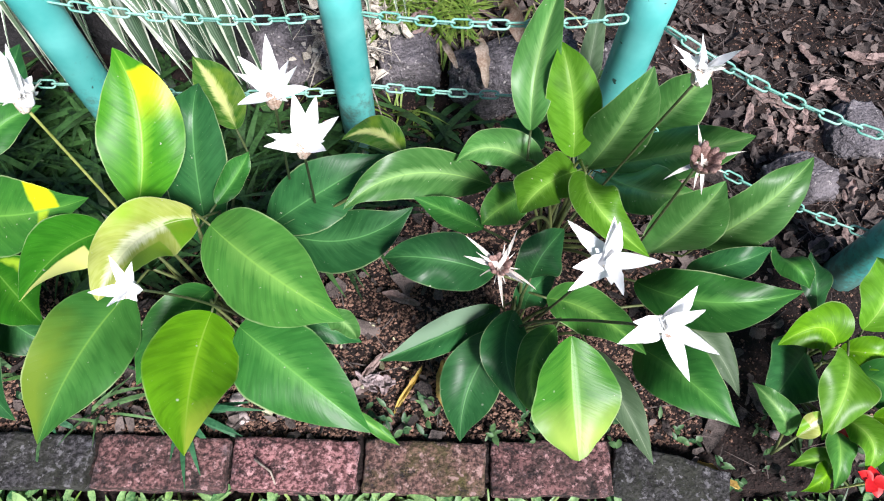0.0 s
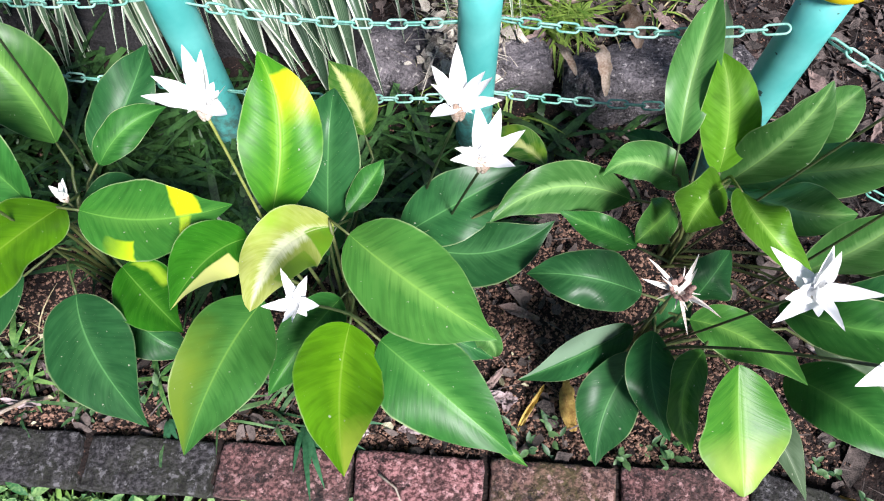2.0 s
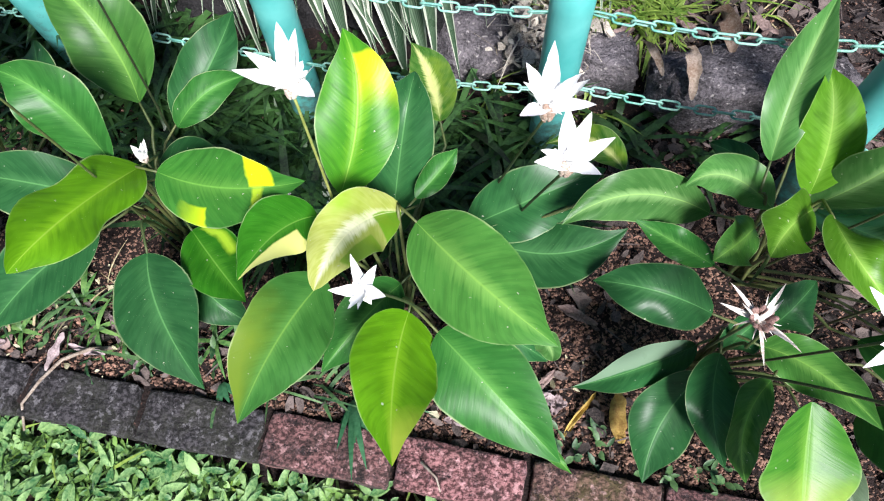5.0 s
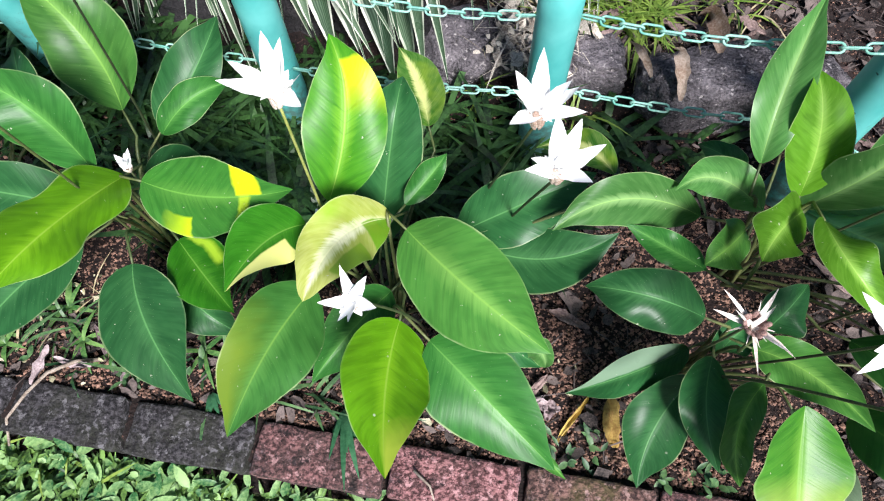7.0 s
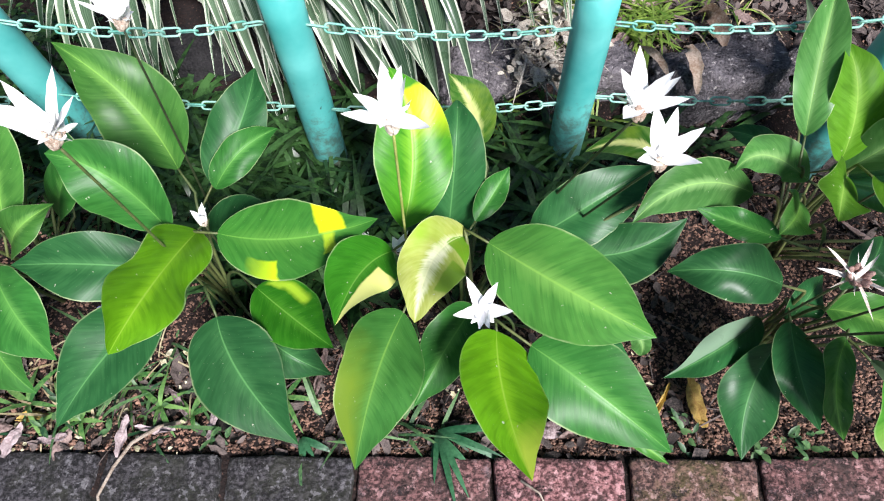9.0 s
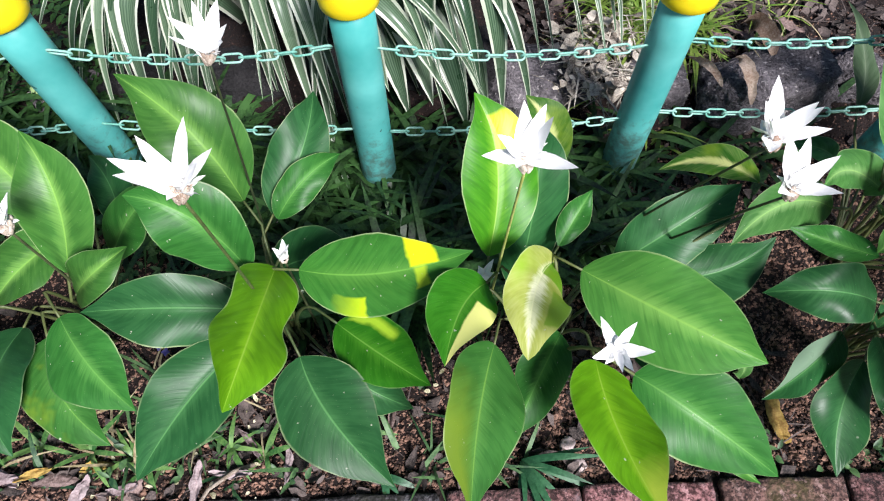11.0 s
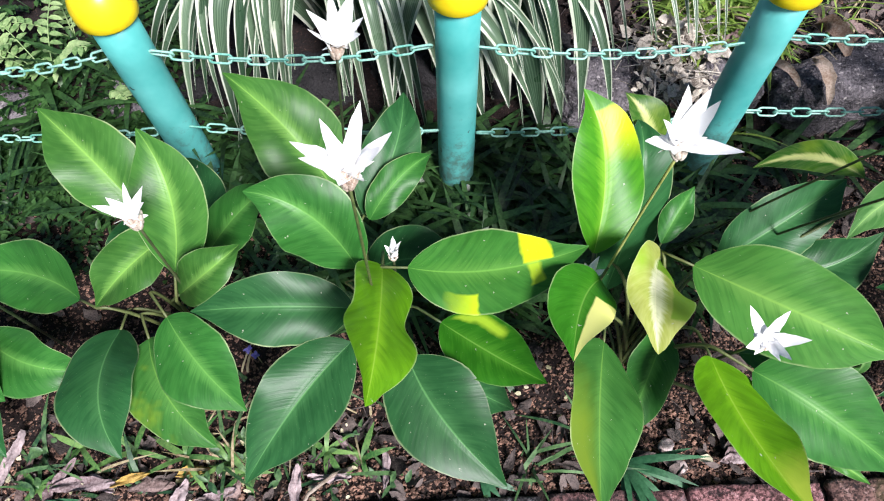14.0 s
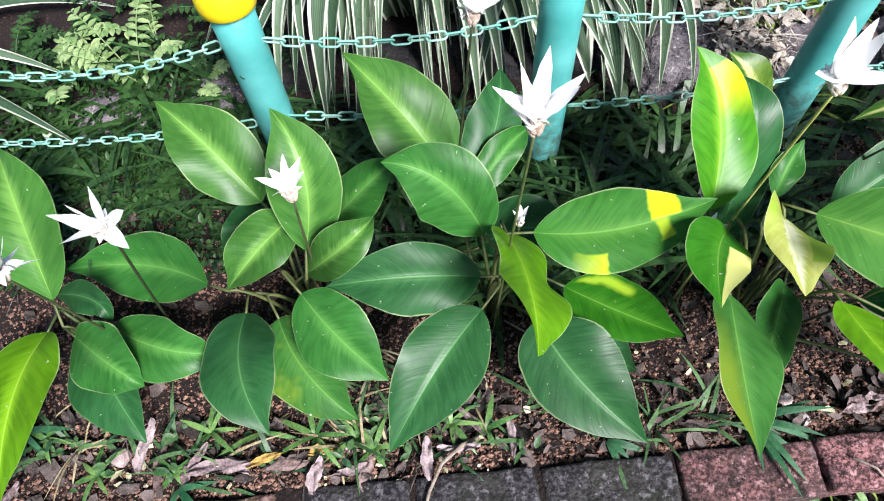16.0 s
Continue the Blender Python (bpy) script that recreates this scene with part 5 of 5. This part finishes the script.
def hanging_leaf(start, ctrl, end, width, label):
    """Dry leaf draped over a rock's edge, its sides rolled in."""
    b, c, t = Vector(start), Vector(ctrl), Vector(end)
    nu, nv = 16, 6
    verts, faces = [], []
    for i in range(nu + 1):
        s = i / nu
        p = b * (1 - s) ** 2 + c * (2 * s * (1 - s)) + t * s * s
        d = ((c - b) * (1 - s) + (t - c) * s).normalized()
        side = d.cross(Vector((0, -0.9, 0.4))).normalized()
        nrm = side.cross(d)
        w = width * 0.5 * (s + 0.05) ** 0.45 * (1.02 - s) ** 0.5 / 0.72 * (1 + 0.3 * noise.noise((s * 8, b.x * 50, 0)))
        for j in range(nv + 1):
            v = j / nv * 2 - 1
            verts.append(p + side * (v * w) + nrm * (0.55 * w * v * v + 0.003 * noise.noise((s * 9, v * 4, b.x * 30))))
    for i in range(nu):
        for j in range(nv):
            a = i * (nv + 1) + j
            faces.append((a, a + 1, a + nv + 2, a + nv + 1))
    tagged(part("dry_leaf", mesh_of("dry_leaf", verts, faces), TAN, None), label, "leaf", "fallen leaves")


hanging_leaf((0.288, 1.105, 0.150), (0.292, 1.050, 0.190), (0.304, 1.000, 0.120), 0.034, "tan curled dry leaf hanging over a rock")
hanging_leaf((0.350, 1.230, 0.125), (0.362, 1.190, 0.185), (0.378, 1.120, 0.135), 0.055, "pale grey-brown dry leaf draped over a rock")
hanging_leaf((0.20, 1.13, 0.13), (0.215, 1.07, 0.185), (0.24, 1.03, 0.145), 0.022, "tan curled dry leaf hanging over a rock")


def pebble(x, y, r, seed):
    bm = bmesh.new()
    bmesh.ops.create_icosphere(bm, subdivisions=3, radius=r)
    for v in bm.verts:
        v.co += v.co.normalized() * r * (0.35 * noise.noise(v.co / r * 1.1 + Vector((seed * 5, 0, 0))))
        v.co.z *= 0.7
    for f in bm.faces:
        f.smooth = True
    ob = part("pebble", bm, PEBBLE, None)
    ob.location = (x, y, soil_z(x, y) + r * 0.4)
    tagged(ob, "pale rounded pebble lying on the soil", "pebble", "pebbles")


PEBBLE = plain("pebble_pale", (0.30, 0.22, 0.21), (0.62, 0.54, 0.51), 60, 0.8, 0.5, 0.003)
pebble(-1.300, 0.357, 0.016, 1)
pebble(-0.155, 0.345, 0.0135, 2)
pebble(-0.140, 0.310, 0.012, 3)
pebble(-0.915, 0.335, 0.008, 4)
pebble(0.12, 0.30, 0.007, 5)
pebble(-1.165, 0.325, 0.010, 6)
pebble(0.83, 0.30, 0.010, 7)
pebble(0.70, 0.52, 0.018, 8)


def twig(points, r, label):
    v, f = tube(points, [r * (1 - 0.5 * k / (len(points) - 1)) for k in range(len(points))], 7)
    ob = part("twig", mesh_of("twig", v, f), TWIG, None)
    tagged(ob, label, "twig", "twigs")


twig([(-0.690, 0.335, 0.04), (-0.725, 0.318, 0.068), (-0.762, 0.290, 0.076), (-0.785, 0.250, 0.074), (-0.800, 0.205, 0.073), (-0.806, 0.165, 0.03)], 0.0042, "pale grey root lying over the blackened bricks")
twig([(-0.62, 0.55, 0.02), (-0.56, 0.50, 0.03), (-0.50, 0.46, 0.02)], 0.0022, "thin pale twig lying on the soil")
twig([(-0.10, 0.235, 0.054), (-0.07, 0.215, 0.055), (-0.06, 0.195, 0.052)], 0.0025, "thin pale twig lying on a brick")
twig([(-1.10, 0.58, 0.03), (-1.04, 0.57, 0.06), (-0.99, 0.58, 0.05)], 0.006, "brown rhizome lying on the soil")
twig([(-1.55, 0.66, 0.03), (-1.45, 0.62, 0.05), (-1.38, 0.60, 0.03)], 0.004, "brown rhizome lying on the soil")


# ---- plants behind the fence ----
def strap_leaf(parent, start, ctrl, end, width, blunt=2.6):
    b, c, t = Vector(start), Vector(ctrl), Vector(end)
    nu, nv = 20, 4
    verts, uvs, faces = [], [], []
    for i in range(nu + 1):
        s = i / nu
        p = b * (1 - s) ** 2 + c * (2 * s * (1 - s)) + t * s * s
        d = ((c - b) * (1 - s) + (t - c) * s).normalized()
        side = d.cross(Vector((0, -0.75, 0.65)))
        side = side.normalized() if side.length > 0.1 else Vector((1, 0, 0))
        nrm = side.cross(d)
        w = width * 0.5 * min(1.0, 0.5 + s * 2) * (1 - s ** blunt) + 0.0004
        for j in range(nv + 1):
            v = j / nv * 2 - 1
            verts.append(p + side * (v * w) + nrm * (abs(v) * w * 0.6))
            uvs.append((s, (v + 1) / 2))
    for i in range(nu):
        for j in range(nv):
            a = i * (nv + 1) + j
            faces.append((a, a + 1, a + nv + 2, a + nv + 1))
    part("strap_leaf", mesh_of("strap_leaf", verts, faces, uvs), STRAP, parent)


def tuft(x, y, count, seed, spread=0.42, wide=1.0, low=0.0):
    r = random.Random(seed)
    z = bank(x, y)
    t = thing("strap_plant", (x, y, z), "arching white-edged strap-leaved plant behind the chain", "plant", "strap-leaved plants")
    for k in range(count):
        dx = spread * ((k + 0.5) / count * 2 - 1) + r.uniform(-0.06, 0.06)
        b = (x + dx * 0.15 + r.uniform(-0.03, 0.03), y + r.uniform(-0.04, 0.04), z - 0.01)
        c = (x + dx * r.uniform(0.55, 0.85), y - r.uniform(0.12, 0.28), z + r.uniform(0.42, 0.70))
        e = (x + dx * r.uniform(0.8, 1.25), r.uniform(0.97, 1.18), low + r.uniform(-0.01, 0.18))
        strap_leaf(t, b, c, e, wide * (0.016 + 0.022 * r.random() ** 1.4))


tuft(-0.72, 1.34, 36, 1, 0.38, 1.5)
tuft(-0.40, 1.36, 10, 2, 0.28, 2.2)
tuft(-0.62, 1.50, 24, 4, 0.46, 1.2, 0.05)
side_tuft = thing("strap_plant", (-0.12, 1.50, bank(-0.12, 1.5)), "white-edged strap leaves spreading over the bank", "plant", "strap-leaved plants")
for k in range(9):
    q = random.Random(200 + k)
    strap_leaf(side_tuft, (-0.30 + 0.03 * k, 1.50, 0.13), (-0.20 + 0.035 * k, 1.36, 0.48), (-0.10 + 0.03 * k + q.uniform(-0.03, 0.03), 1.10 + q.uniform(0, 0.10), 0.13), q.uniform(0.018, 0.028))
broad_tuft = thing("strap_plant", (-0.50, 1.34, bank(-0.50, 1.34)), "broad grey-green strap leaves with white edges", "plant", "strap-leaved plants")
for e, w in (((-0.365, 1.045, 0.105), 0.052), ((-0.290, 1.03, 0.035), 0.050), ((-0.418, 1.045, 0.07), 0.046), ((-0.245, 1.045, 0.06), 0.044), ((-0.455, 1.04, 0.16), 0.036)):
    strap_leaf(broad_tuft, (-0.52 + e[0] * 0.04, 1.36, 0.12), (e[0] - 0.085, 1.20, 0.50), e, w * 1.8, 4.5)
left_tuft = thing("strap_plant", (-2.0, 1.30, bank(-2.0, 1.3)), "broad pale-edged strap leaves at the bed's end", "plant", "strap-leaved plants")
for e, w in (((-1.46, 1.13, 0.20), 0.040), ((-1.44, 0.985, 0.14), 0.044), ((-1.62, 1.0, 0.05), 0.02), ((-1.40, 1.36, 0.18), 0.03), ((-1.60, 1.45, 0.2), 0.03)):
    strap_leaf(left_tuft, (-2.0, 1.30, 0.10), ((-2.0 + e[0]) / 2, (1.30 + e[1]) / 2, 0.34), e, w)


def fern(x, y, fronds, seed, length=0.15, leaflet=0.016, upright=0.7, label="fresh green fern with small paired leaflets", mat=None):
    r = random.Random(seed)
    z = soil_z(x, y)
    t = thing("fern", (x, y, z), label, "fern", "ferns")
    for k in range(fronds):
        an = r.uniform(0, 6.28)
        d = Vector((math.cos(an), math.sin(an), 0))
        s = Vector((-d.y, d.x, 0))
        ln = length * r.uniform(0.7, 1.2)
        h = Heap(seed * 50 + k)
        pts = [Vector((x, y, z)) + d * (ln * 0.9 * q / 12) + Vector((0, 0, ln * (upright * q / 12 * 1.3 - 0.75 * (q / 12) ** 2))) for q in range(13)]
        tv, tf = tube(pts, 0.0012, 5)
        h.v += tv
        h.f += tf
        for q in range(2, 13):
            size = leaflet * (1.15 - 0.06 * abs(q - 6)) * (0.55 if q == 12 else 1)
            for sg in (-1, 1):
                dirn = (s * sg + d * 0.35).normalized()
                h.oval(pts[q], math.atan2(dirn.y, dirn.x), r.uniform(-0.15, 0.4), size, size * 0.56)
        part("frond", mesh_of("frond", h.v, h.f), mat or FERN, t)


fern(-1.50, 1.13, 4, 1, 0.13, 0.024, 1.1)
fern(-1.335, 1.14, 5, 2, 0.14, 0.025, 1.2)
fern(-1.315, 1.26, 4, 3, 0.13, 0.022, 1.1)
fern(-1.215, 1.12, 3, 4, 0.11, 0.020, 0.9)
# These ferns carry the shade in their material's colour.
SHADED_FERN = "dark green fern with the shade put into its colour"
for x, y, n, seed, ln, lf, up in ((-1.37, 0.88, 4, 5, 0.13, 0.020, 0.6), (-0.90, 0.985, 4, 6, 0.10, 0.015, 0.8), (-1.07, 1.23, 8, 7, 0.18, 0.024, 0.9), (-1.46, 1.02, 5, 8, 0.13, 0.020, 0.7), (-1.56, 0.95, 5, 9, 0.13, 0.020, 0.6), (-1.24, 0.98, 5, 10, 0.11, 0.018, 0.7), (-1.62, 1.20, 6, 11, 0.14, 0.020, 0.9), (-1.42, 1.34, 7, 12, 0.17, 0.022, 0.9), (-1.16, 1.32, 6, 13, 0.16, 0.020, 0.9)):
    fern(x, y, n, seed, ln, lf, up, SHADED_FERN, FERN_SHADED)


def seedling(x, y, blades, seed, length=0.09, mat=None, width=0.012):
    """Fan of narrow blades; without a material of its own, pleated and leaning out over the edging."""
    r = random.Random(seed)
    t = thing("palm_seedling", (x, y, soil_z(x, y)), "green sprig of narrow pointed leaves" if mat else "blue-green fan of narrow pleated seedling blades", "seedling", "seedlings")
    for k in range(blades):
        h = Heap(seed * 20 + k)
        h.blade(Vector((x, y, soil_z(x, y) + 0.01)), 6.28 * k / blades + r.uniform(-0.3, 0.3) if mat else (-0.15, 5.3, 4.6)[k % 3] + r.uniform(-0.35, 0.35), length * r.uniform(0.7, 1.2), width * r.uniform(0.75, 1.1), r.uniform(0.3, 0.8), r.uniform(0.3, 0.7), 7)
        part("blade", mesh_of("blade", h.v, h.f), mat or BLUEGRASS, t)


seedling(-0.240, 0.318, 13, 1, 0.125)
seedling(-0.236, 0.312, 6, 2, 0.100)
seedling(-0.480, 0.305, 5, 3, 0.06)
seedling(-1.470, 0.415, 6, 5)
seedling(-1.190, 0.295, 5, 6, 0.06)
seedling(0.16, 0.18, 5, 7, 0.05)
for k, (x, y) in enumerate(((-0.90, 0.350), (-0.87, 0.330), (-1.15, 0.385), (-1.06, 0.375), (-1.20, 0.320), (-0.74, 0.360), (-0.68, 0.345), (-0.52, 0.380), (-1.33, 0.330), (-1.43, 0.400), (-0.80, 0.420), (-0.97, 0.360))):
    seedling(x, y, 5 + k % 3, 40 + k, 0.055 + 0.006 * (k % 4), SPRIG, 0.011)


def red_flower(x, y, z, seed):
    r = random.Random(seed)
    t = thing("red_flower", (x, y, 0), "small bright red flower among lime leaves", "flower", "red flowers")
    v, f = tube([(x, y, 0), (x + 0.004, y, z * 0.5), (x, y, z)], 0.002, 6)
    part("stem", mesh_of("stem", v, f), STEM, t)
    for k in range(5):
        h = Heap(seed * 9 + k)
        h.oval(Vector((x, y, z)), 6.28 * k / 5 + r.uniform(-0.2, 0.2), r.uniform(0.0, 0.5), 0.024, 0.022)
        part("petal", mesh_of("petal", h.v, h.f), RED, t)


def violet_flower(x, y, z, seed):
    r = random.Random(seed)
    t = thing("violet_flower", (x, y, soil_z(x, y)), "tiny violet-blue weed flower low on the soil", "flower", "violet flowers")
    v, f = tube([(x, y, soil_z(x, y)), (x, y + 0.002, z)], 0.0008, 5)
    part("stem", mesh_of("stem", v, f), STEM, t)
    for k in range(4):
        h = Heap(seed * 7 + k)
        h.oval(Vector((x, y, z)), 6.28 * k / 4 + r.uniform(-0.3, 0.3), r.uniform(0.1, 0.6), 0.009, 0.007)
        part("petal", mesh_of("petal", h.v, h.f), VIOLET, t)


violet_flower(-0.870, 0.530, 0.070, 1)
violet_flower(-0.885, 0.542, 0.068, 2)
red_flower(0.895, 0.205, 0.14, 1)
red_flower(0.880, 0.270, 0.12, 2)
red_flower(0.925, 0.275, 0.12, 3)

edging()
